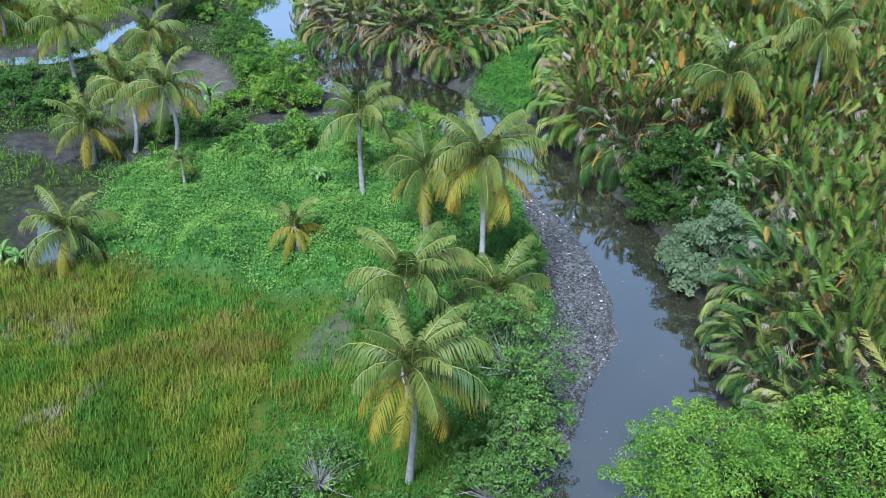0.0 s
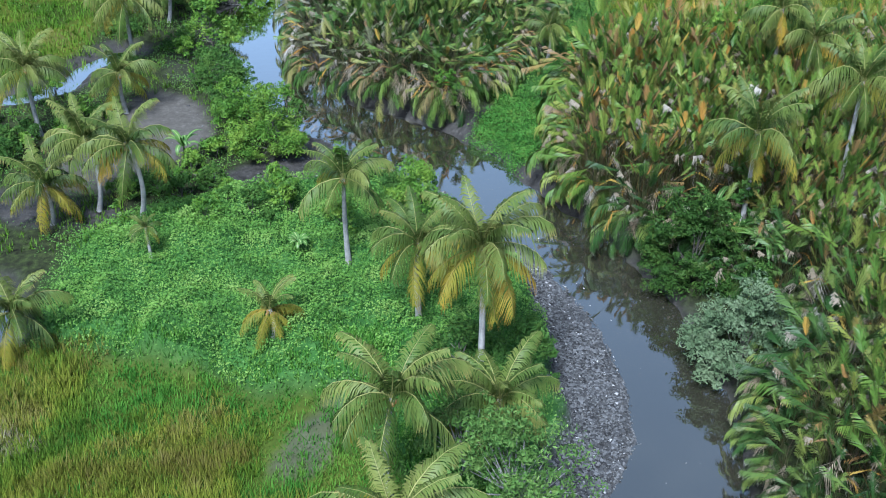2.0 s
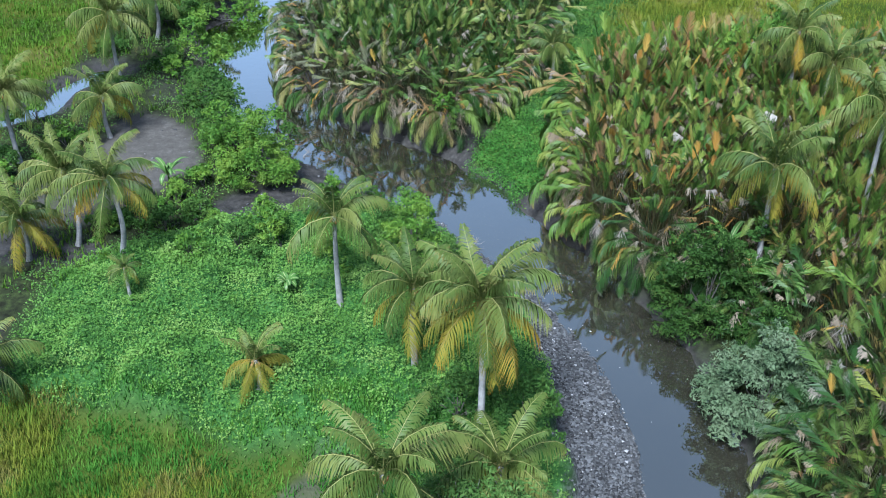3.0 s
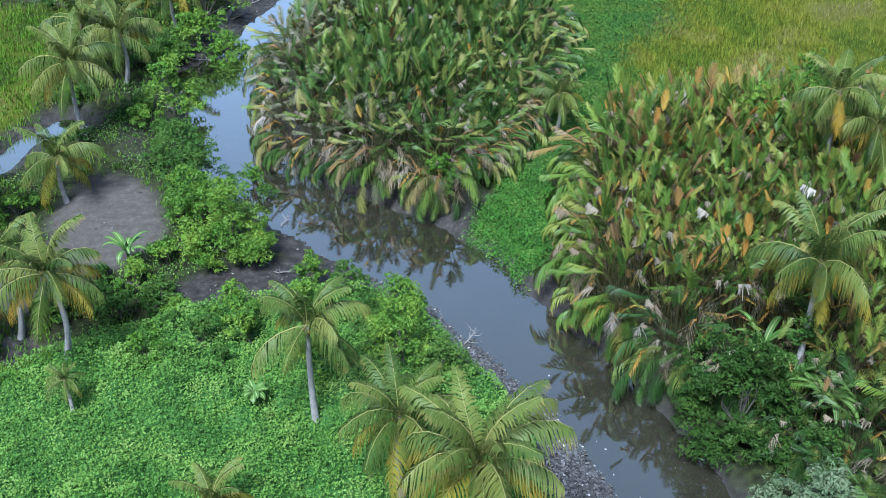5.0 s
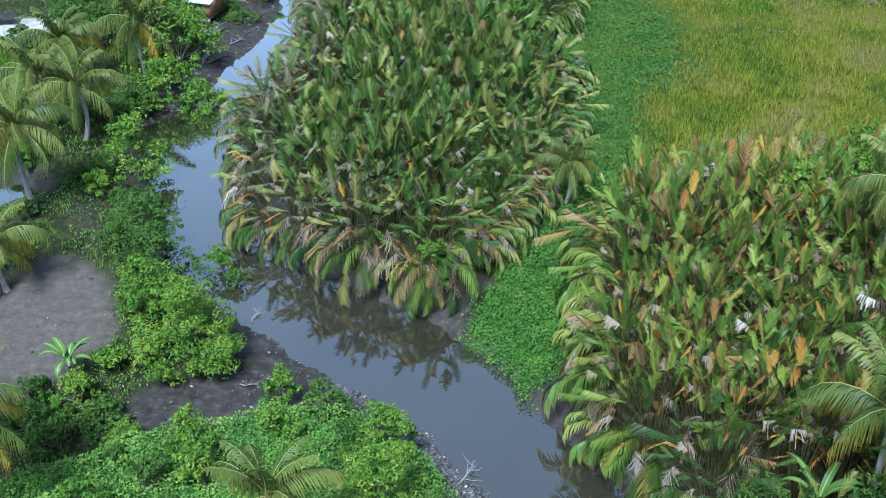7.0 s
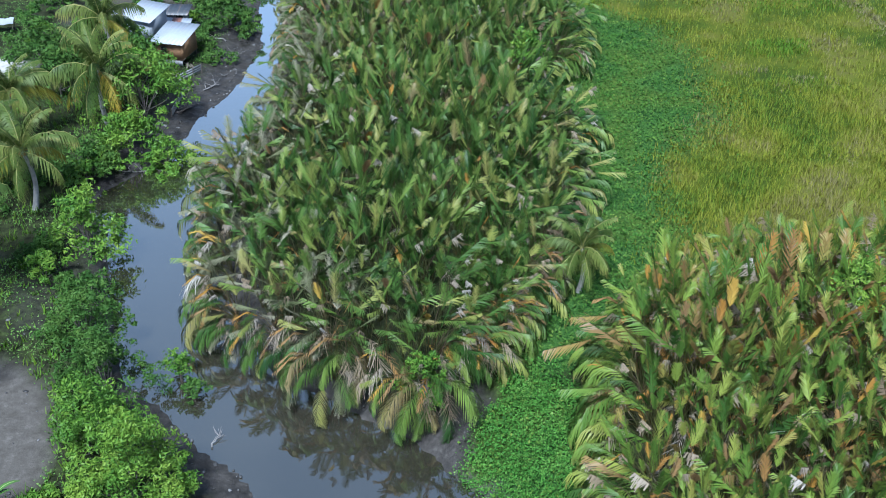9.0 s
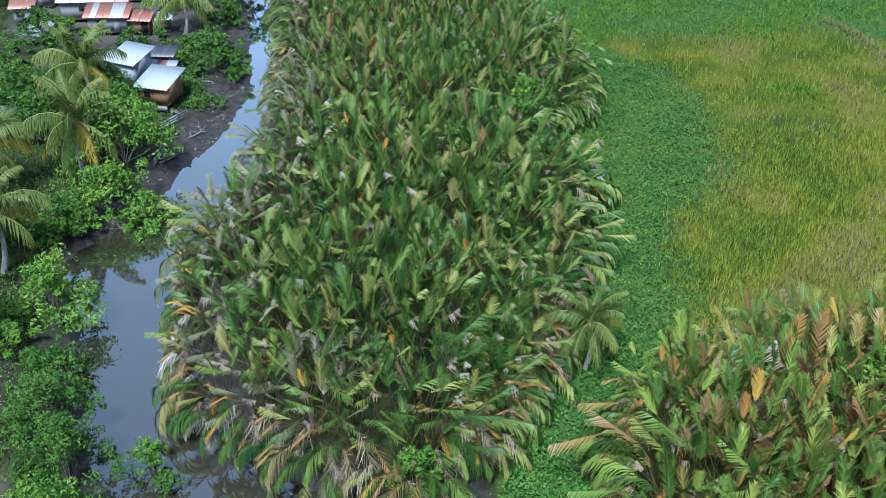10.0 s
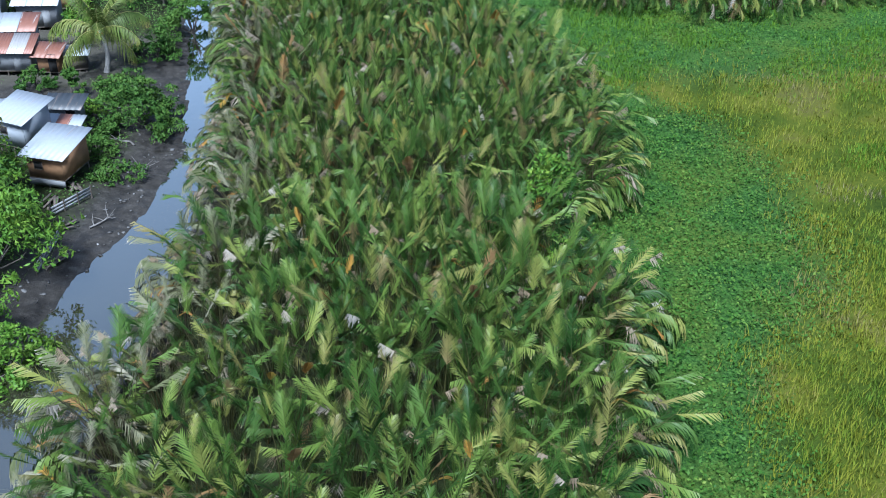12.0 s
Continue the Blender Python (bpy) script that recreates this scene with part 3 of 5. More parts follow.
def nipa_plan(x, y, edge, lively, r, out_turn, wild):
    """The fronds of one nipa palm: which, and how each stands. edge: 0 deep inside, 1 at the rim; lively: how many have turned."""
    out, turn = [], r.uniform(0, 360)
    size = (r.uniform(0.74, 1.04) + 0.35 * (float(grain(x, y, 5.0, 51)) - 0.4)) * (1 - 0.16 * edge) * (0.92 - 0.26 * edge if y < 80 else 0.9 if y > 106 else 1.0)
    kinds = [1, 3, 2, 5, 4, 6, 3] if wild and y < 80 else [2, 1, 3, 3, 4, 2, 4, 1] if wild else ([11, 12, 13, 11, 1, 12, 13, 3, 11, 12] if lively > 0.25 and y < 112 else [0, 1, 2, 3, 0, 1, 2, 4, 2, 1])[: 8 + int(3 * r.random())]
    kinds += [7 + int(r.integers(2)) for _ in range(2) if r.random() < lively]
    kinds += [9 + int(r.random() < 0.35) for _ in range(2) if r.random() < (0.6 if y < 80 else 0.35 if wild else 0.3 if lively < 0.4 else 0.75) + 0.2 * edge]
    for i, k in enumerate(kinds):
        turn += 137.5 + r.uniform(-25, 25)
        out.append((k, pose(0.12 * math.cos(radians(turn)), 0.12 * math.sin(radians(turn)), 0, r.uniform(-7, 7), r.uniform(-7, 5), turn) @ Matrix.Scale(size * r.uniform(0.72, 1.06), 4)))
    if edge > 0.35:
        for k in (5, 6, 5, 6, 5, 4) + ((10,) if r.random() < 0.75 else ()) + ((10,) if r.random() < 0.4 else ()) + ((8,) if r.random() < (0.1 if y < 80 else 0.55 if lively < 0.4 else 0.3) else ()):
            t = out_turn + r.uniform(-65, 65)
            out.append((k, pose(0, 0, 0, r.uniform(-12, 12), r.uniform(-8, 10), t) @ Matrix.Scale(size * r.uniform(0.8, 1.1), 4)))
    if edge > 0.3 and 100 < y < 118 and x < 9:
        for k in (8, 8, 10, 10):
            out.append((k, pose(0, 0, 0, r.uniform(-12, 12), r.uniform(-14, 4), out_turn + r.uniform(-60, 60)) @ Matrix.Scale(size * r.uniform(0.95, 1.2), 4)))
    if edge > 0.6:
        for k in (5, 6, 5):
            t = out_turn + r.uniform(-50, 50)
            out.append((k, pose(0, 0, 0, r.uniform(-10, 10), r.uniform(10, 26), t) @ Matrix.Scale(size * r.uniform(0.7, 0.95), 4)))
    return out


OLIVE_MESH = {}


def near_mesh(k, green):
    """The mesh of a frond; the grove's green fronds have an olive copy."""
    if 6 < k < 11:
        return ALL_FRONDS[k]["mesh"]
    if (k, green.name) not in OLIVE_MESH:
        OLIVE_MESH[k, green.name] = ALL_FRONDS[k]["mesh"].copy()
        OLIVE_MESH[k, green.name].materials[0] = green
    return OLIVE_MESH[k, green.name]


def thicket(poly, gap, seed, near, lively, label, name, green):
    """Nipa palms over an outline: those by the creek as single palms, the rest as one thicket."""
    r = np.random.default_rng(seed)
    spots = scatter(poly, gap, seed)
    f = fields(spots[:, 0], spots[:, 1])
    ring = poly + poly[:1]
    foot = [(np.array(a) + np.clip(((spots - a) @ np.subtract(b, a)) / np.dot(np.subtract(b, a), np.subtract(b, a)), 0, 1)[:, None] * np.subtract(b, a)) - spots
            for a, b in zip(ring, ring[1:])]
    reach = np.array([np.hypot(*p.T) for p in foot])
    rim, which = reach.min(0), reach.argmin(0)
    away = np.array([foot[w][i] for i, w in enumerate(which)])
    outward = np.degrees(np.arctan2(away[:, 1], away[:, 0]))
    v, q, mi, along, tone, count = [], [], [], [], [], 0
    for (x, y), z, d, o in zip(spots, f["z"], rim, outward):
        past = abs(x) - 28 - 0.36 * (y - 43)
        if (past > 0 and r.random() > 0.2 - 0.02 * past) or (72.5 < y < 81.5 and x < 24.2 and x + y > 98):
            continue
        bleached = green is NIPA and x < -4 and d < 3.5
        plan = nipa_plan(x, y, 1 - min(d / 3.0, 1), (lively if y < 112 or lively > 0.4 else 0.12) if y > 80 else 0.3 if d > 5 else 0.12, r, o, (green is NIPA and d < 4.5) or (y < 80 and d < 4.5))
        if near(x, y, d):
            palm = thing("nipa_palm", x, y, z - 0.05, label, "palm", "nipa palms along the creek")
            for k, m in plan:
                # Southern rim palms take the leaf copy that carries shade in its greens.
                ob = part("frond", near_mesh(k, NIPA_PALE if bleached and r.random() < 0.45 else green if y > 82 or d > 4 else NIPA_DEEP_SHADE), palm, "dried orange frond" if k in (7, 8) else "dead grey-white frond" if k in (9, 10) else "")
                ob.matrix_basis = m
            continue
        for k, m in plan:
            g = (FAR_FRONDS if y > 145 or past > 0 or (green is NIPA_OLIVE and y > 100) else ALL_FRONDS)[k]
            mm = np.array(pose(x, y, z - 0.05) @ m)
            v.append(g["v"] @ mm[:3, :3].T + mm[:3, 3])
            q.append(g["q"] + count)
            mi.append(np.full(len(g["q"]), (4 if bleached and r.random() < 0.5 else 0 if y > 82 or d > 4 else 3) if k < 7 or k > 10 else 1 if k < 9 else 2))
            along.append(g["a"])
            tone.append(np.full(len(g["v"]), r.random()))
            count += len(g["v"])
    ob = new(name, quads(name, np.concatenate(v), np.concatenate(q), [green, NIPA_ORANGE, NIPA_DEAD, NIPA_DEEP_SHADE, NIPA_PALE], np.concatenate(mi), along=np.concatenate(along), tone=np.concatenate(tone)))
    tagged(ob, "dense thicket of upright green nipa palm fronds with brown ones", "palm thicket", kind="stuff")


thicket(ISLAND, 2.0, 3, lambda x, y, d: d < 5.5 and y < 130 and x < 9, 0.28, "green nipa palm arching over the creek with dead tips", "nipa_thicket", NIPA)
thicket(GROVE, 1.72, 4, lambda x, y, d: d < 5.5 and x < 27 and y < 109, 0.85, "green and orange nipa palm beside the creek", "nipa_thicket", NIPA_OLIVE)
thicket([(14.4, 200), (20.5, 194.6), (29, 193.0), (40, 194.2), (49, 198), (54, 207), (44, 216), (22, 214)], 2.1, 5, lambda x, y, d: False, 0.3, "", "nipa_thicket", NIPA)

# ---- coconut palms ----
COCO_UP = [kept("frond", COCO, 4.7, r, c, 50, 0.9, 0.1, 0.1, 0.05, 0.9, two=True, stalk=0.05) for r, c in ((78, 60), (66, 75))]
COCO_OUT = [kept("frond", COCO, 4.8, r, c, 50, 0.95, 0.1, 0.1, -0.22, 1.5, two=True, stalk=0.055) for r, c in ((50, 100), (28, 88))]
COCO_HANG = [kept("frond", COCO, 4.7, r, c, 46, 0.9, 0.1, 0.12, -0.25, 1.6, two=True, stalk=0.055) for r, c in ((10, 84), (-10, 70))]
COCO_LOW = [kept("frond", COCO_YELLOW, 4.5, r, c, 42, 0.85, 0.1, 0.14, -0.2, 1.4, two=True, stalk=0.055) for r, c in ((2, 75), (-20, 60))]


def coconut_palm(x, y, top, size=1.0, old=3, base=None, fronds=16, nuts=True, lean=(0, 0), label="grey-trunked coconut palm with arching green fronds"):
    """A coconut palm whose crown's heart is at height top over (x, y); it may have sprung up a little aside."""
    r = np.random.default_rng(int(1000 + 31 * abs(x) + 7 * abs(y)))
    bx, by = base or (x + lean[0], y + lean[1])
    z = ground_z(bx, by) - 0.1
    palm = thing("coconut_palm", bx, by, z, label, "palm", "coconut palms")
    s = np.linspace(0, 1, 14)
    dx, dy, h = x - bx, y - by, top - z
    sway = 0.25 * np.sin(np.pi * s)
    line = np.stack([dx * s**1.3 + sway * r.normal(), dy * s**1.3 + sway * r.normal(), h * s], 1)
    rad = 0.19 * size ** 0.5 * (1.25 - 0.5 * s + 0.35 * np.exp(-12 * s)) * (1 + 0.05 * np.sin(40 * s))
    part("trunk", quads("trunk", *tube(line, rad, 9), [BARK]), palm)
    fronds, old = fronds + 5, max(1, round(1.2 * old))
    for i in range(fronds):
        u = i / fronds
        low = i >= fronds - old
        k = COCO_LOW[i % 2] if low else COCO_UP[i % 2] if u < 0.32 else COCO_OUT[i % 2] if u < 0.68 else COCO_HANG[i % 2]
        turn = 137.5 * i + r.uniform(-14, 14)
        ob = part("frond", k["mesh"], palm, "yellowing drooping frond" if low else "")
        ob.matrix_basis = pose(dx, dy, h - 0.05, r.uniform(-12, 12), r.uniform(-10, 8), turn) @ Matrix.Scale(size * r.uniform(0.85, 1.08), 4)
    if nuts:
        for i in range(5):
            a = 72 * i + r.uniform(-20, 20)
            bm = bmesh.new()
            bmesh.ops.create_icosphere(bm, subdivisions=1, radius=0.13)
            me = bpy.data.meshes.new("coconut")
            bm.to_mesh(me)
            bm.free()
            me.materials.append(NUT)
            ob = part("coconut", me, palm)
            ob.matrix_basis = pose(dx + 0.24 * math.cos(radians(a)), dy + 0.24 * math.sin(radians(a)), h - 0.3 - 0.1 * r.random()) @ Matrix.Diagonal((1, 1, 1.25, 1))
    return palm


for x, y, top, size, old, n in ((-6.6, 74.3, 9.6, 0.86, 1, 10), (2.6, 60.0, 13.2, 1.0, 6, 19), (-1.3, 69.0, 7.6, 0.95, 5, 14), 
                                (-2.2, 50.4, 10.4, 0.95, 1, 13), (3.6, 55.0, 6.2, 0.95, 2, 13), (-11.1, 66.0, 4.3, 0.62, 8, 12), (-28.0, 84.2, 7.6, 0.85, 2, 15),
                                (-23.2, 80.0, 9.2, 0.88, 4, 16), (-31.2, 82.2, 4.6, 0.85, 6, 15), (-37.2, 97.8, 7.6, 0.95, 2, 16), (-28.3, 66.2, 4.0, 0.9, 2, 11),
                                (23.4, 78.8, 10.6, 1.0, 4, 14), (32.6, 95.6, 11.0, 0.95, 2, 14), (29.8, 97.2, 13.2, 0.85, 1, 11), (32.5, 84.0, 12.4, 0.95, 2, 14),
                                (-30.4, 102.6, 5.0, 0.85, 3, 12), (-32.2, 114.1, 8.4, 1.05, 2, 16), (-49.6, 112, 4.5, 1.0, 2, 12), (-31.5, 126.5, 6.2, 1.0, 2, 13),
                                (-35.5, 128, 6.6, 1.0, 1, 13), (-29.6, 141.5, 6.5, 1.1, 2, 14), (-31.5, 150.5, 8.0, 1.1, 1, 14), (-36.5, 138, 6.0, 1.0, 2, 13),
                                (-28.4, 177.4, 4.9, 1.1, 1, 10), (11.6, 115.2, 4.6, 0.72, 1, 12)):
    coconut_palm(x, y, top, size, old, fronds=n)
coconut_palm(-1.6, 41.0, 11.6, 0.96, 7, base=(-2.0, 43.4), fronds=17)
coconut_palm(-21.3, 74.8, 5.2, 0.32, 1, fronds=9, nuts=False, label="short bare coconut palm stump with a tiny yellowed crown")


# ---- broadleaf trees and bushes ----
def leaves(centres, radii, n, size, r, flat=0.75, hang=0.0):
    """Many small pointed leaves on and within rounded clumps."""
    k = r.integers(0, len(centres), n)
    d = r.normal(size=(n, 3))
    d /= np.linalg.norm(d, axis=1)[:, None]
    d[:, 2] = np.abs(d[:, 2]) * 1.0 - 0.25
    rr = radii[k] * r.uniform(0.45, 1.1, n) ** 0.45
    c = centres[k] + d * rr[:, None] * np.array([1, 1, flat])
    nrm = d + r.normal(0, 0.65, (n, 3)) + np.array([0, 0, 0.35])
    nrm /= np.linalg.norm(nrm, axis=1)[:, None]
    a = np.cross(nrm, r.normal(size=(n, 3)))
    a /= np.linalg.norm(a, axis=1)[:, None]
    a[:, 2] -= hang
    b = np.cross(nrm, a)
    s = (size * r.uniform(0.6, 1.3, n))[:, None]
    v = np.stack([c - a * s, c + b * s * 0.34 - nrm * s * 0.1, c + a * s, c - b * s * 0.34 - nrm * s * 0.1], 1)
    q = np.arange(4 * n).reshape(-1, 4)
    return v.reshape(-1, 3), q, np.repeat(r.random(len(centres))[k] * 0.5 + r.random(n) * 0.5, 4)


def tree(name, x, y, height, spread, mat, n=3500, size=0.2, low=0.25, clumps=30, label="", seed=0, flat=0.75, wood=0.1, category="tree", hang=0.0):
    """A tapered trunk with limbs to each clump of leaves."""
    r = np.random.default_rng(int(seed + 100 + 13 * abs(x) + 17 * abs(y)))
    z = ground_z(x, y)
    t = thing(name, x, y, max(z, -0.3) - 0.05, label, category)
    ang, rad = r.uniform(0, 2 * np.pi, clumps), spread * np.sqrt(r.uniform(0.03, 1, clumps))
    top = height * (low + (1 - low) * (1 - 0.75 * (rad / spread) ** 2) * r.uniform(0.25 if low < 0.13 else 0.45, 1.0, clumps))
    centres = np.stack([rad * np.cos(ang), rad * np.sin(ang), top], 1)
    radii = spread * r.uniform(0.18, 0.36, clumps)
    centres[:5, :2] *= 0.35
    centres[:5, 2] = height * np.linspace(0.8, 0.97, 5)
    radii[:5] *= 1.25
    if low < 0.08:
        skirt = np.arange(5, clumps, 3)
        centres[skirt, :2] *= (0.85 * spread / np.maximum(rad[skirt], 0.3))[:, None]
        centres[skirt, 2] = height * r.uniform(0.12, 0.4, len(skirt))
        radii[skirt] *= 1.2
    centres[:, 2] -= 0.5 * radii
    centres[:, 2] = np.maximum(centres[:, 2], 0.3)
    twigs, stout = centres, radii
    spray = np.repeat(np.arange(clumps), 4)
    aside = r.normal(size=(4 * clumps, 3))
    aside /= np.linalg.norm(aside, axis=1)[:, None]
    centres = centres[spray] + aside * (0.8 * radii[spray])[:, None] * (1, 1, 0.7)
    centres[:, 2] = np.maximum(centres[:, 2], 0.2)
    radii = radii[spray] * r.uniform(0.3, 0.72, 4 * clumps)
    pieces, fork = [], np.array([0, 0, height * low * 0.9])
    pieces.append(tube([(0, 0, -0.2), fork * 0.5 + (0.05, 0.04, 0), fork], [wood * 1.3, wood, wood * 0.85], 7))
    for c in (twigs if mat is SOFT else twigs[:12]):
        m = fork + (c - fork) * 0.5 - np.array([0, 0, 0.02 * height]) + r.normal(0, 0.12, 3)
        c = fork + (0.9 if mat is SOFT else 0.6) * (c - fork)
        pieces.append(tube([fork * r.uniform(0.6, 1), m, c], [wood * 0.6, wood * 0.4, wood * 0.12], 5))
    part("trunk", quads("trunk", *joined(pieces), [WOOD if mat is SOFT else BRANCH]), t)
    v, q, tone = leaves(centres, radii * (1.12 if mat is BRIGHT else 1.0), n, size, r, 1.0 if mat is BRIGHT else flat, hang)
    part("crown", quads("crown", v, q, [mat], tone=tone), t)
    return t


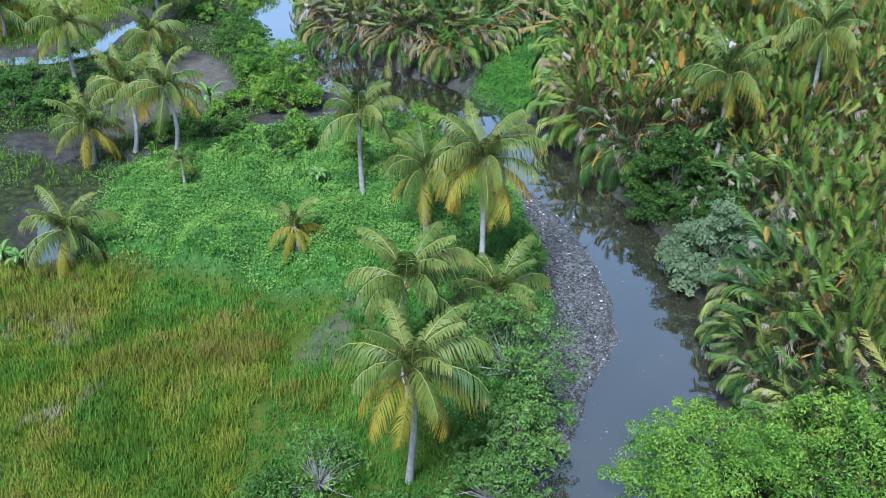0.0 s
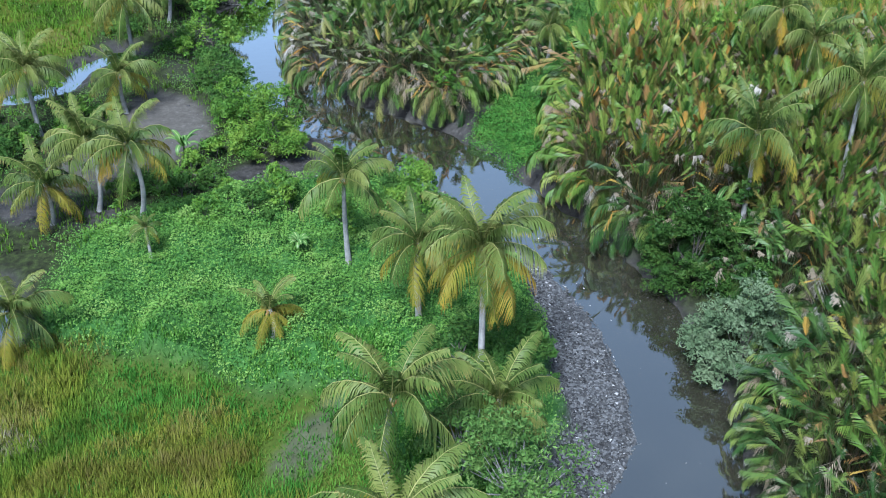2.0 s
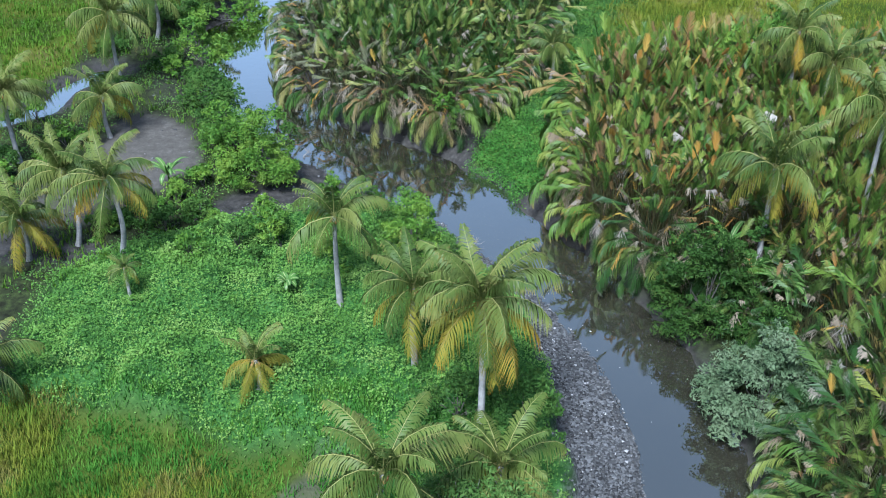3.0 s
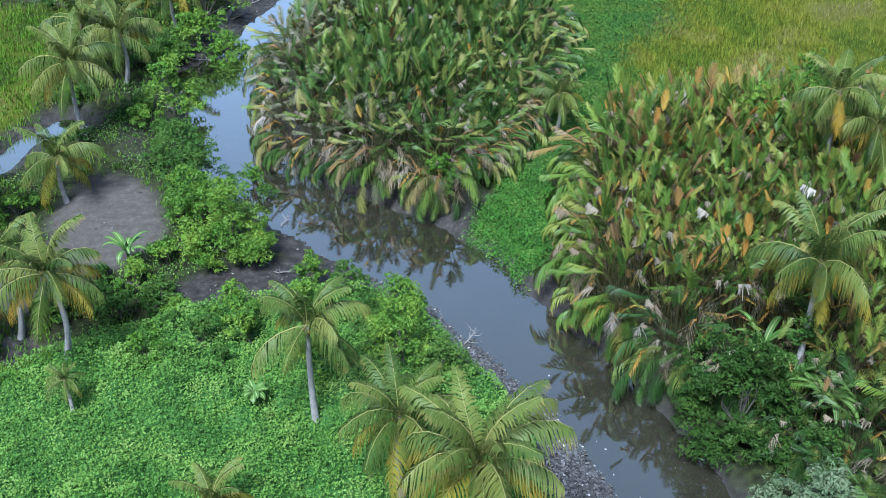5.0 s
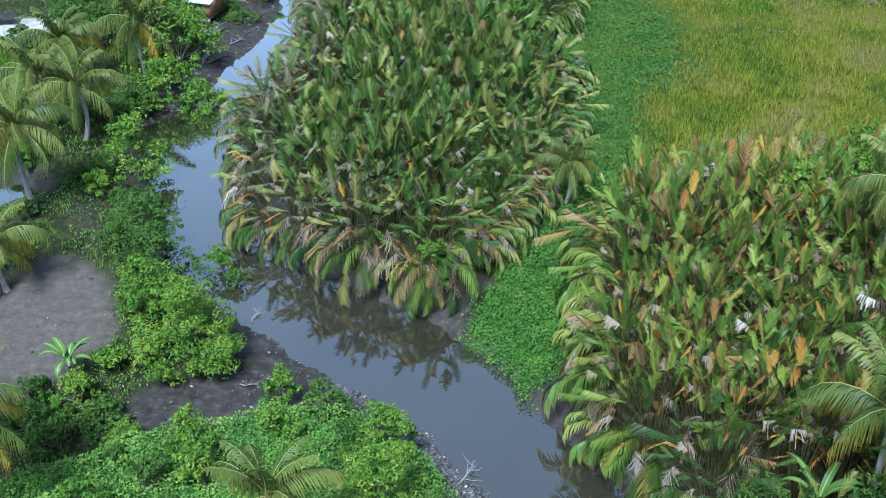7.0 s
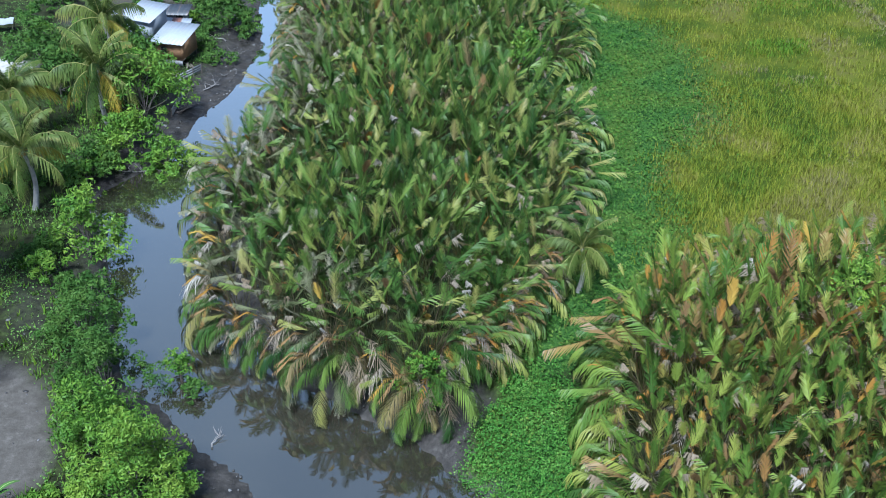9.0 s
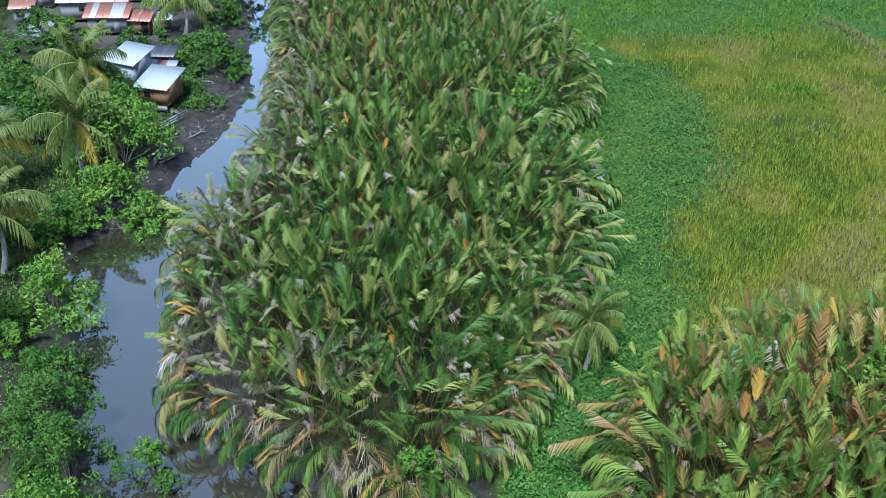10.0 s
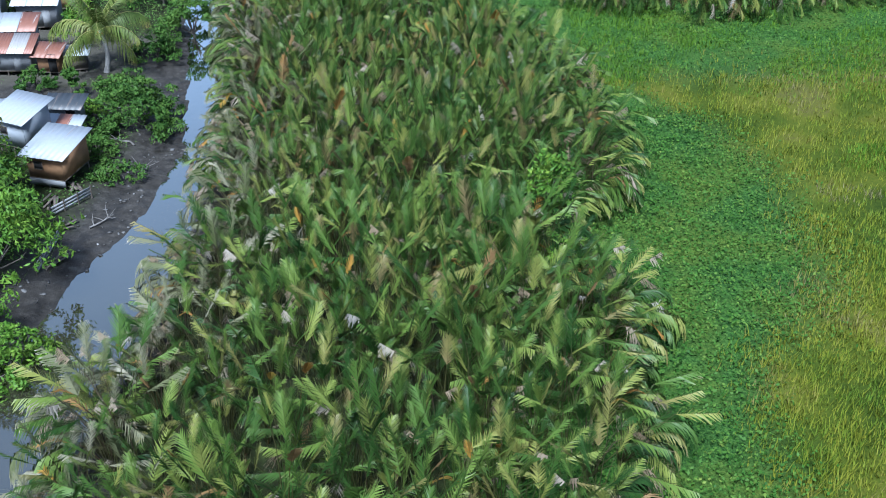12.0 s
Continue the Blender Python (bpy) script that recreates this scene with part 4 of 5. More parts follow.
TREES = ((19.0, 74.9, 7.4, 3.5, MANGROVE, 16000, 0.21, 0.06, "dense dark green round mangrove tree at the water"), (20.4, 65.0, 6.2, 3.5, SILVER, 17000, 0.21, 0.06, "round bush with silvery grey-green leaves on the bank"),
         (15.0, 40.8, 8.3, 5.4, BRIGHT, 27000, 0.17, 0.1, "broad bright green tree spreading over the creek"), (22.6, 42.5, 8.0, 4.6, BRIGHT, 9000, 0.2, 0.1, "spreading green bank tree with dense leaves"),
         (4.2, 49.5, 7.0, 3.8, SOFT, 6500, 0.19, 0.25, "loose green tree with bare grey twigs over gravel"), (3.8, 44.0, 5.6, 3.0, SOFT, 5000, 0.2, 0.2, "leafy green bush leaning over the gravel bar"),
         (4.9, 46.8, 6.0, 2.8, SOFT, 5000, 0.2, 0.2, "loose green tree with pale branches over the gravel bar"), (2.6, 41.4, 4.4, 2.6, SOFT, 3600, 0.2, 0.2, "leafy green bush by the gravel bar"), (1.6, 53.5, 6.0, 2.6, SOFT, 4000, 0.2, 0.25, "light green leafy tree among coconut palms"), (-7.0, 42.0, 5.0, 2.8, SOFT, 1900, 0.2, 0.3, "small sparse tree with thin pale branches"),
         (2.6, 57.4, 5.2, 2.6, SHRUB, 4500, 0.19, 0.15, "dark green bush under a tall coconut palm"), (-2.6, 38.6, 3.6, 2.6, SHRUB, 3000, 0.19, 0.15, "green bush at a palm's foot"), (-9.5, 40.5, 3.6, 2.2, SHRUB, 2200, 0.2, 0.2, "low green bush at the field's edge"), (5.6, 61.5, 5.4, 2.2, SHRUB, 4000, 0.19, 0.15, "dark green bush beside the gravel bar"),
         (18.4, 79.6, 4.6, 2.2, SHRUB, 5000, 0.18, 0.06, "leafy green shrub leaning over the creek bank"), (23.2, 77.9, 6.6, 1.7, SHRUB, 4500, 0.18, 0.06, "dark green shrub at the foot of a coconut palm"), (22.6, 71.6, 3.6, 1.8, SHRUB, 3500, 0.18, 0.06, "low green shrub among banana plants"), (1.4, 63.0, 3.8, 3.0, SHRUB, 3500, 0.2, 0.1, "dark green bush under coconut palms"), (-1.6, 80.0, 5.2, 2.0, BRIGHT, 3500, 0.18, 0.15, "upright bright green bush near the creek bank"),
         (-8.6, 90.0, 3.2, 1.4, BRIGHT, 2200, 0.17, 0.10, "bright green bush at the edge of the mud"), (-5.6, 88.2, 2.4, 1.3, SHRUB, 2400, 0.17, 0.10, "dark green bush at the edge of the mud"), (-2.0, 85.0, 3.6, 1.8, BRIGHT, 2800, 0.17, 0.10, "leafy green bush above the gravel bank"), (0.8, 78.5, 3.4, 2.1, SHRUB, 3000, 0.18, 0.1, "green bush on the gravel bank"), (-3.0, 84.0, 2.6, 2.0, SHRUB, 2200, 0.17, 0.1, "low green bush beside the mud flat"),
         (-21.5, 90.4, 2.6, 1.6, BRIGHT, 2400, 0.17, 0.1, "bright green bush at the swamp's edge"), (-19.4, 88.4, 2.2, 1.6, SHRUB, 2200, 0.17, 0.1, "leafy green bush at the swamp's edge"), (-17.4, 86.6, 1.8, 1.5, BRIGHT, 2000, 0.17, 0.1, "low bright green bush beside the creepers"),
         (-23.8, 88.0, 2.4, 1.7, SHRUB, 2200, 0.17, 0.1, "leafy green bush at the swamp's edge"), (-24.6, 90.8, 1.8, 1.4, SHRUB, 1800, 0.17, 0.1, "low green bush beside a banana plant"),
         (-15.4, 94.6, 6.8, 3.1, BRIGHT, 13000, 0.19, 0.06, "bright yellow-green mangrove bush on the mud"), (-18.6, 98.8, 5.6, 3.0, BRIGHT, 6000, 0.2, 0.1, "green mangrove bush on the bank"),
         (-19.6, 104.2, 5.4, 3.0, SHRUB, 6000, 0.19, 0.1, "green mangrove bush beside the creek"), (-22.2, 109.2, 4.6, 2.8, SHRUB, 4500, 0.19, 0.1, "green bank shrub with uneven crown"),
         (-15.4, 106.2, 2.8, 1.2, BRIGHT, 900, 0.2, 0.3, "small young mangrove standing in the water"), (-14.1, 104.6, 2.0, 0.9, SHRUB, 600, 0.2, 0.3, "small young mangrove standing in the water"),
         (-25.4, 120.5, 6.4, 2.8, BRIGHT, 5000, 0.2, 0.12, "upright green bush on the creek bank"), (-23.5, 114.5, 3.0, 2.4, SHRUB, 2600, 0.19, 0.1, "low green bank bush"),
         (-41.5, 92.0, 4.8, 3.8, SHRUB, 5000, 0.22, 0.2, "broad green tree on swampy ground"), (-28.4, 119.0, 2.6, 1.8, SHRUB, 1600, 0.2, 0.1, "low green bush by the pool"),
         (-25.9, 136.3, 5.0, 3.0, BRIGHT, 5000, 0.20, 0.15, "light green tree leaning over the creek bank"), (-22.7, 135.2, 3.6, 2.3, BRIGHT, 3200, 0.20, 0.10, "low green bush overhanging the water"), (-28.8, 133.5, 3.0, 2.6, SHRUB, 3000, 0.20, 0.10, "dark green bush on the undercut bank"), (-22.6, 157.7, 1.5, 2.0, SHRUB, 1800, 0.18, 0.10, "low green weeds mounded beside the hut"), (-26.4, 171.0, 2.2, 2.2, SHRUB, 2600, 0.18, 0.10, "green weeds mounded behind the hut"), (-27.6, 168.4, 1.8, 1.6, BRIGHT, 1800, 0.18, 0.10, "green weeds mounded behind the hut"), (-33.6, 173.6, 2.2, 1.6, SHRUB, 1800, 0.18, 0.10, "leafy garden plants beside the rusty hut"), (-24.6, 181.5, 3.4, 2.2, SHRUB, 3000, 0.2, 0.10, "dark green bank bush by the narrow creek"), (-32.4, 184.4, 4.6, 2.0, BRIGHT, 2600, 0.2, 0.2, "yellow-green tree beside the white hut"),
         (-24.8, 161.3, 1.6, 1.8, SHRUB, 1600, 0.18, 0.10, "low green weeds mounded beside the hut"), (-30.9, 131.5, 2.8, 2.2, SCRUB, 2600, 0.20, 0.10, "low green bush on the creek bank"),
         (-26.2, 142.5, 8.0, 4.6, BRIGHT, 6000, 0.22, 0.2, "light green tree leaning over the creek bend"), (-30.0, 152.5, 6.8, 2.8, BRIGHT, 4500, 0.22, 0.2, "bright green tree beside the hut"),
         (-28.0, 147.0, 7.0, 3.4, SHRUB, 4000, 0.22, 0.2, "green tree on the muddy bank"), (-22.6, 166.4, 5.2, 3.5, SHRUB, 10000, 0.2, 0.1, "dense green mangrove tree by the narrow creek"),
         (-22.6, 188.5, 5.0, 3.2, SHRUB, 4500, 0.22, 0.15, "dark green tree by the narrow creek"), (-27.0, 195.0, 6.0, 3.4, SHRUB, 4500, 0.24, 0.2, "green tree behind the huts"),
         (0.6, 102.6, 4.6, 1.6, BRIGHT, 2400, 0.19, 0.2, "light green climbing shrub among nipa fronds"), (9.6, 146.8, 7.8, 1.7, BRIGHT, 1800, 0.22, 0.5, "bright green small tree beside nipa palms"),
         (10.4, 142.6, 4.0, 1.8, BRIGHT, 1600, 0.2, 0.2, "bright green shrub beside nipa palms"), (31.2, 107.0, 11.8, 1.9, BRIGHT, 2600, 0.2, 0.65, "bright green tree standing out of nipa palms"), (27.2, 105.2, 10.2, 2.0, BRIGHT, 2800, 0.2, 0.6, "bright green tree rising above nipa palms"),
         (-36.0, 148.0, 6.0, 3.6, SHRUB, 4500, 0.24, 0.2, "green garden tree near the huts"), (-40.5, 156.0, 5.5, 3.6, SHRUB, 4500, 0.24, 0.2, "green garden tree near the huts"),
         (-43.0, 172.0, 5.0, 3.0, SHRUB, 3500, 0.24, 0.2, "green garden tree between huts"), (-55.0, 188.0, 6.5, 4.5, SHRUB, 5000, 0.26, 0.2, "dark green tree behind the huts"),
         (-46.0, 200.0, 6.5, 4.5, SHRUB, 5000, 0.26, 0.2, "dark green tree behind the huts"), (-36.5, 201.0, 6.0, 4.0, SHRUB, 4500, 0.26, 0.2, "dark green tree behind the huts"))
for x, y, h, s, mat, n, size, low, label in TREES:
    n, size = (int(1.25 * n), 0.7 * size) if y < 72 else (int(1.2 * n), 0.71 * size) if y < 112 else (int(0.75 * n), 0.94 * size)
    tree("tree" if h > 4.5 else "bush", x, y, h, s, mat, n, size, low, clumps=int(22 + (13 if low < 0.08 else 7) * s), label=label, category="tree" if h > 4.5 else "bush")

# low shrubs along the western bank
r = np.random.default_rng(21)
for i in range(60):
    x, y = r.uniform(-44, -20), r.uniform(86, 134)
    f = fields(np.array([x]), np.array([y]))
    if f["dry"][0] + f["mud"][0] < 0.4 and f["meadow"][0] < 0.3 and f["west"][0] and f["other"][0] > 1.5:
        tree("bush", x, y, r.uniform(1.2, 2.8), r.uniform(1.1, 2.2), SHRUB if r.random() < 0.65 else BRIGHT, 900, 0.18, 0.1, 8, "low green bank shrub on swampy ground", seed=i, category="bush", wood=0.06)


# ---- leaves and grass that cover the ground ----
def carpet(name, count, area, weight, size, lift, mat, label, category, seed, upright=0.5):
    r = np.random.default_rng(seed)
    x, y = r.uniform(area[0], area[1], count), r.uniform(area[2], area[3], count)
    f = fields(x, y)
    ok = (weight(f, x, y) > r.random(count)) & (f["z"] > -0.2) & (np.abs(x) < 24 + 0.43 * (y - 30) + 12 * r.random(count) ** 2)
    x, y, z = x[ok], y[ok], f["z"][ok]
    n = len(x)
    c = np.stack([x, y, np.maximum(z, 0) + lift * r.random(n) ** 0.8 * (0.4 + 1.2 * grain(x, y, 1.3, seed))], 1)
    nrm = r.normal(0, upright, (n, 3)) + np.array([0, 0, 1])
    nrm /= np.linalg.norm(nrm, axis=1)[:, None]
    a = np.cross(nrm, r.normal(size=(n, 3)))
    a /= np.linalg.norm(a, axis=1)[:, None]
    b = np.cross(nrm, a)
    s = (size * r.uniform(0.6, 1.3, n))[:, None]
    v = np.stack([c - a * s, c + b * s * 0.6, c + a * s - nrm * 0.2 * s, c - b * s * 0.6], 1).reshape(-1, 3)
    ob = new(name, quads(name, v, np.arange(4 * n).reshape(-1, 4), [mat], tone=np.repeat(r.random(n), 4)))
    return tagged(ob, label, category, kind="stuff")


def blades(name, count, area, weight, tall, wide, mat, label, seed, per=5):
    r = np.random.default_rng(seed)
    x, y = r.uniform(area[0], area[1], count), r.uniform(area[2], area[3], count)
    f = fields(x, y)
    ok = (weight(f, x, y) > r.random(count)) & (f["z"] > 0.05) & (np.abs(x) < 24 + 0.43 * (y - 30) + 12 * r.random(count) ** 2)
    x, y, z = (np.repeat(k[ok], per) for k in (x, y, f["z"]))
    n = len(x)
    base = np.stack([x, y, z - 0.03], 1) + r.normal(0, 0.2, (n, 3)) * (1, 1, 0)
    t = r.uniform(0, 2 * np.pi, n)
    h = tall * r.uniform(0.55, 1.2, n) * (0.45 + 0.6 * grain(x, y, 2.5, seed) + 0.9 * grain(x, y, 0.9, seed + 3) ** 2)
    out = np.stack([np.cos(t), np.sin(t), 0 * t], 1) * (h * r.uniform(0.15, 0.8, n))[:, None]
    side = np.stack([-np.sin(t), np.cos(t), 0 * t], 1) * (wide * r.uniform(0.6, 1.2, n))[:, None]
    up = np.stack([0 * h, 0 * h, h], 1)
    v = np.stack([base - side, base + side, base + out + up + 0.15 * side, base + out + up - 0.15 * side], 1).reshape(-1, 3)
    ob = new(name, quads(name, v, np.arange(4 * n).reshape(-1, 4), [mat], tone=np.repeat(np.repeat(r.random(n // per), per), 4)))
    return tagged(ob, label, "grass", kind="stuff")


carpet("vine_cover", 290000, (-34, 8, 40, 92), lambda f, x, y: np.maximum(f["vine"] * (0.25 + 0.75 * ramp(y + 8 * grain(x, y, 5, 81) + 3 * grain(x, y, 1.5, 82), 70, 76)), 0.12 * ramp(x, -20, -16) * (1 - f["field"]) * (1 - f["gravel"]) * (1 - f["mud"])), 0.088, 0.8, VINE,
       "thick bright green creeping vine leaves over mounds", "creeper", 31, 0.75)
carpet("undergrowth", 150000, (-62, -17, 62, 205), lambda f, x, y: f["west"] * (1 - 0.7 * oval(x, y, -38, 180, 14, 13)) * (1 - np.maximum.reduce([f["mud"], f["dry"], f["meadow"], f["gravel"], f["vine"], f["field"]])) * ramp(grain(x, y, 3.2, 85) + 0.35 * grain(x, y, 1.0, 86), 0.5, 0.68), 0.085, 0.7, SCRUB,
       "mixed green undergrowth on swampy ground", "undergrowth", 32)
carpet("water_hyacinth", 380000, (2, 72, 88, 232), lambda f, x, y: f["lily"] * np.where((x < 34) & (y < 170), 0.8, 0.3), 0.118, 0.85, LILY, "green water hyacinth mat of small round leaves", "water plant", 33, 0.8)
carpet("creeper_mat", 60000, (0, 16, 88, 110), lambda f, x, y: (1 - f["west"]) * f["lily"] * oval(x, y, 7.2, 98.6, 4.4, 8.6, -14), 0.075, 0.85, MAT, "dense bright green creeper mat at the water's edge", "creeper", 43, 0.8)
def trodden(x, y):
    """The narrow trodden way through the field: how far a point lies east of it."""
    return x - np.interp(y, [42, 47, 50.6, 53, 56.5, 60], [-11.3, -11.5, -11.2, -10.4, -10.0, -8.2]) + 0.5 * (grain(x, y, 1.4, 73) - 0.5)


def gold(x, y):
    """Where the field's grass is tall and olive-yellow."""
    top = np.interp(x, [-32, -24, -18, -12], [66, 64, 60, 58.5]) + 5 * (grain(x, y, 3.5, 71) - 0.5) + 2 * (grain(x, y, 1.0, 72) - 0.5)
    return ramp(top - y, 0, 3) * ramp(-trodden(x, y), 0.35, 0.8) * (0.55 + 0.45 * ramp(grain(x, y, 2.2, 74), 0.3, 0.5))


brown = lambda x, y: np.maximum.reduce([oval(x, y, -14.6, 54.9, 4.6, 1.5, 19), 0.6 * oval(x, y, -19.6, 53.4, 3.6, 1.5, 10), 0.3 * oval(x, y, -29, 60.2, 3, 2.4), 0.3 * oval(x, y, -25.4, 64.5, 3.4, 2.2)]) * ramp(-trodden(x, y), 0.3, 0.6)
straw = lambda x, y: np.maximum.reduce([oval(x, y, -24.0, 48.9, 3.9, 0.8, 47), 0.8 * oval(x, y, -25.2, 56.2, 2.2, 1.1, -20), 0.6 * oval(x, y, -29, 57.6, 2.6, 1.2)]) * ramp(grain(x, y, 1.0, 75), 0.25, 0.5)
blades("field_grass", 29000, (-42, -8, 36, 70), lambda f, x, y: f["field"] * gold(x, y) * (1 - 0.75 * brown(x, y)) * (1 - 0.7 * straw(x, y)), 0.6, 0.032, GRASS, "tall olive-yellow wild grass in the field", 34, per=6)
blades("green_grass", 17000, (-42, 4, 36, 70), lambda f, x, y: np.maximum(f["field"], (0.15 + 0.7 * (1 - ramp(y + 8 * grain(x, y, 5, 81), 67, 73))) * f["vine"]) * (1 - f["dry"]) * (1 - 0.8 * gold(x, y)) * (0.35 + 0.65 * ramp(np.abs(trodden(x, y)), 0.3, 0.6)), 0.38, 0.04, MEADOW, "short bright green grass at the field's edge", 38, per=8)
blades("dry_grass", 28000, (-46, 0, 40, 66), lambda f, x, y: straw(x, y), 0.4, 0.028, STRAW, "pale dry straw grass patches in the field", 39)
blades("meadow_straw", 9000, (28, 56, 128, 192), lambda f, x, y: np.maximum.reduce([oval(x, y, 38.5, 151.5, 3.6, 2.0, 20), 0.8 * oval(x, y, 33.2, 155, 2.6, 1.6), 0.8 * oval(x, y, 38, 136.5, 2.2, 2.6), 0.6 * oval(x, y, 34, 177, 3.6, 1.6), 0.5 * oval(x, y, 43.5, 162, 4.0, 3.0)]), 0.28, 0.035, SEDGE_DRY, "grey-brown dry grass patches in the meadow", 45)
blades("bund_grass", 8000, (42, 58, 160, 196), lambda f, x, y: f["bund"], 0.35, 0.04, SEDGE_DRY, "dry grass along a low earth bund", 46)
blades("lush_patch", 26000, (16, 60, 154, 196), lambda f, x, y: (1 - f["west"]) * np.maximum(0.9 * oval(x, y, 38, 161, 4.2, 2.4, 10), 0.75 * ramp(y, 170, 178) * (1 - oval(x, y, 33, 183, 6, 1.8, 5)) * ramp(grain(x, y, 6, 87), 0.25, 0.6)), 0.45, 0.035, LUSH, "bright green grass among the water plants", 47, per=3)
blades("reeds", 16000, (-46, 0, 40, 70), lambda f, x, y: np.maximum(oval(x, y, -8.7, 50.2, 2.0, 1.9), 0.35 * oval(x, y, -11.9, 57.4, 1.3, 1.2)), 0.9, 0.032, REED, "tall yellow-green reed clumps in the field", 40)
blades("brown_sedge", 30000, (-36, -8, 48, 70), lambda f, x, y: brown(x, y), 0.7, 0.03, SEDGE_BROWN, "tall sedge turned brown and golden in the field", 41)
blades("meadow_grass", 90000, (10, 72, 104, 192), lambda f, x, y: f["meadow"] * np.where((x < 44) & (y < 152), 1.0, 0.3), 0.5, 0.036, SEDGE, "yellow-green sedge meadow grass", 36, per=3)
blades("bank_grass", 13000, (-62, -18, 78, 152), lambda f, x, y: np.maximum(f["meadow"], np.maximum(0.3 * (1 - f["dry"]) * (1 - f["mud"]), 0.9 * oval(x, y, -28.5, 83.0, 5.5, 2.6, -20))) * (1 - f["sand"]), 0.55, 0.05, LUSH, "bright green grass on swampy ground", 37)


def pebbles(name, count, area, weight, size, mats, label, seed, afloat=False):
    """Loose angular stones and shells: squashed six-faced lumps."""
    r = np.random.default_rng(seed)
    x, y = r.uniform(area[0], area[1], count), r.uniform(area[2], area[3], count)
    f = fields(x, y)
    ok = (weight(f, x, y) > r.random(count)) & (afloat | (f["creek"] > -0.4))
    x, y, z = x[ok], y[ok], np.where(afloat, -0.02, f["z"])[ok]
    n = len(x)
    cube, face = box(0, 0, 0, 1, 1, 1)
    s = size * np.exp(np.clip(r.normal(0, 0.45, (n, 1, 1)), -1, 0.7))
    v = cube[None] * r.uniform(0.5, 1.2, (n, 8, 1)) * (r.uniform(0.5, 1.3, (n, 1, 3)) * (1, 1, 0.5)) * s
    t = r.uniform(0, 2 * np.pi, n)
    v = np.stack([v[..., 0] * np.cos(t)[:, None] - v[..., 1] * np.sin(t)[:, None], v[..., 0] * np.sin(t)[:, None] + v[..., 1] * np.cos(t)[:, None], v[..., 2] + 0.25 * (v[..., 0] * r.normal(size=(n, 1)))], -1)
    v += np.stack([x, y, z + 0.02], 1)[:, None]
    q = (face[None] + 8 * np.arange(n)[:, None, None]).reshape(-1, 4)
    k = np.repeat(np.where(r.random(n) < 0.03, 1, np.where(r.random(n) < 0.5, 0, 2)), 6)
    ob = new(name, quads(name, v.reshape(-1, 3), q, mats, k))
    return tagged(ob, label, "litter" if afloat else "gravel", kind="stuff")


STONE = surface("grey_stone", (0.054, 0.054, 0.054), (0.144, 0.144, 0.141), 1.5, 0.8, 0.2)
SHELL = surface("pale_shell", (0.252, 0.246, 0.24), (0.372, 0.366, 0.36), 1.5, 0.6, 0.1)
SILT = surface("dark_stone", (0.024, 0.0228, 0.021), (0.06, 0.057, 0.054), 1.5, 0.6, 0.2)
pebbles("gravel_bar", 37000, (0, 16, 36, 94), lambda f, x, y: f["gravel"], 0.088, [STONE, SHELL, SILT], "grey gravel and pale shells on the bar", 41)
pebbles("bank_litter", 9000, (-30, 6, 84, 176), lambda f, x, y: np.maximum(0.35 * f["mud"], 0.12 * f["dry"] * (y > 80)) * (f["creek"] > 0), 0.13, [SILT, SHELL, STONE], "stones and pale litter on dark mud", 42)

pebbles("floating_litter", 700, (8, 20, 38, 82), lambda f, x, y: 0.14 * (f["creek"] < -0.3), 0.07, [SHELL, SHELL, STONE], "small pale litter drifting on the creek", 44, afloat=True)

# ---- huts ----
def sheet_iron(name, light, rust, amount, bands=0.0):
    """Corrugated sheet: weathered, with rust running down the slope in streaks and, on patched roofs, whole sheets of another colour."""
    m, n, l, bsdf, _ = material(name)
    grid = n.new("ShaderNodeMapping")
    grid.inputs["Scale"].default_value = (1.5, 0.05, 1.0)
    l.new(n.new("ShaderNodeTexCoord").outputs["Object"], grid.inputs["Vector"])
    w = n.new("ShaderNodeTexNoise")
    w.inputs["Scale"].default_value, w.inputs["Detail"].default_value = 2.2, 5.0
    l.new(grid.outputs[0], w.inputs["Vector"])
    fine = noise_at(n, l, 3.0, 6.0, 0.65, of="Object")
    col = mix(n, l, calc(n, l, "MULTIPLY", fine, 0.5), light, tuple(0.5 * k for k in light))
    streak = calc(n, l, "ADD", calc(n, l, "MULTIPLY", w.outputs["Fac"], 0.88), calc(n, l, "MULTIPLY", fine, 0.12))
    col = mix(n, l, step_between(n, l, streak, 0.66 - amount, 0.72 - amount), col, rust)
    l.new(col, bsdf.inputs["Base Color"])
    bsdf.inputs["Roughness"].default_value, bsdf.inputs["Metallic"].default_value = 0.5, 0.15
    return m


WHITE_IRON = sheet_iron("white_roof_sheet", (0.31, 0.335, 0.36), (0.26, 0.223, 0.198), 0.02)
GREY_IRON = sheet_iron("grey_roof_sheet", (0.31, 0.341, 0.36), (0.211, 0.149, 0.112), 0.1)
RED_IRON = sheet_iron("rusty_roof_sheet", (0.2, 0.085, 0.055), (0.3, 0.25, 0.23), 0.06)
PALE_IRON = sheet_iron("pale_roof_sheet", (0.3, 0.29, 0.28), (0.22, 0.15, 0.12), 0.08)
DARK_IRON = sheet_iron("dark_roof_sheet", (0.0434, 0.0496, 0.0558), (0.0868, 0.0744, 0.0682), 0.1)
PLY = surface("brown_plank_wall", (0.16, 0.085, 0.04), (0.3, 0.17, 0.08), 1.2, 0.8, 0.2)
GREY_WALL = surface("grey_board_wall", (0.136, 0.143, 0.149), (0.26, 0.267, 0.273), 0.8, 0.85, 0.2)
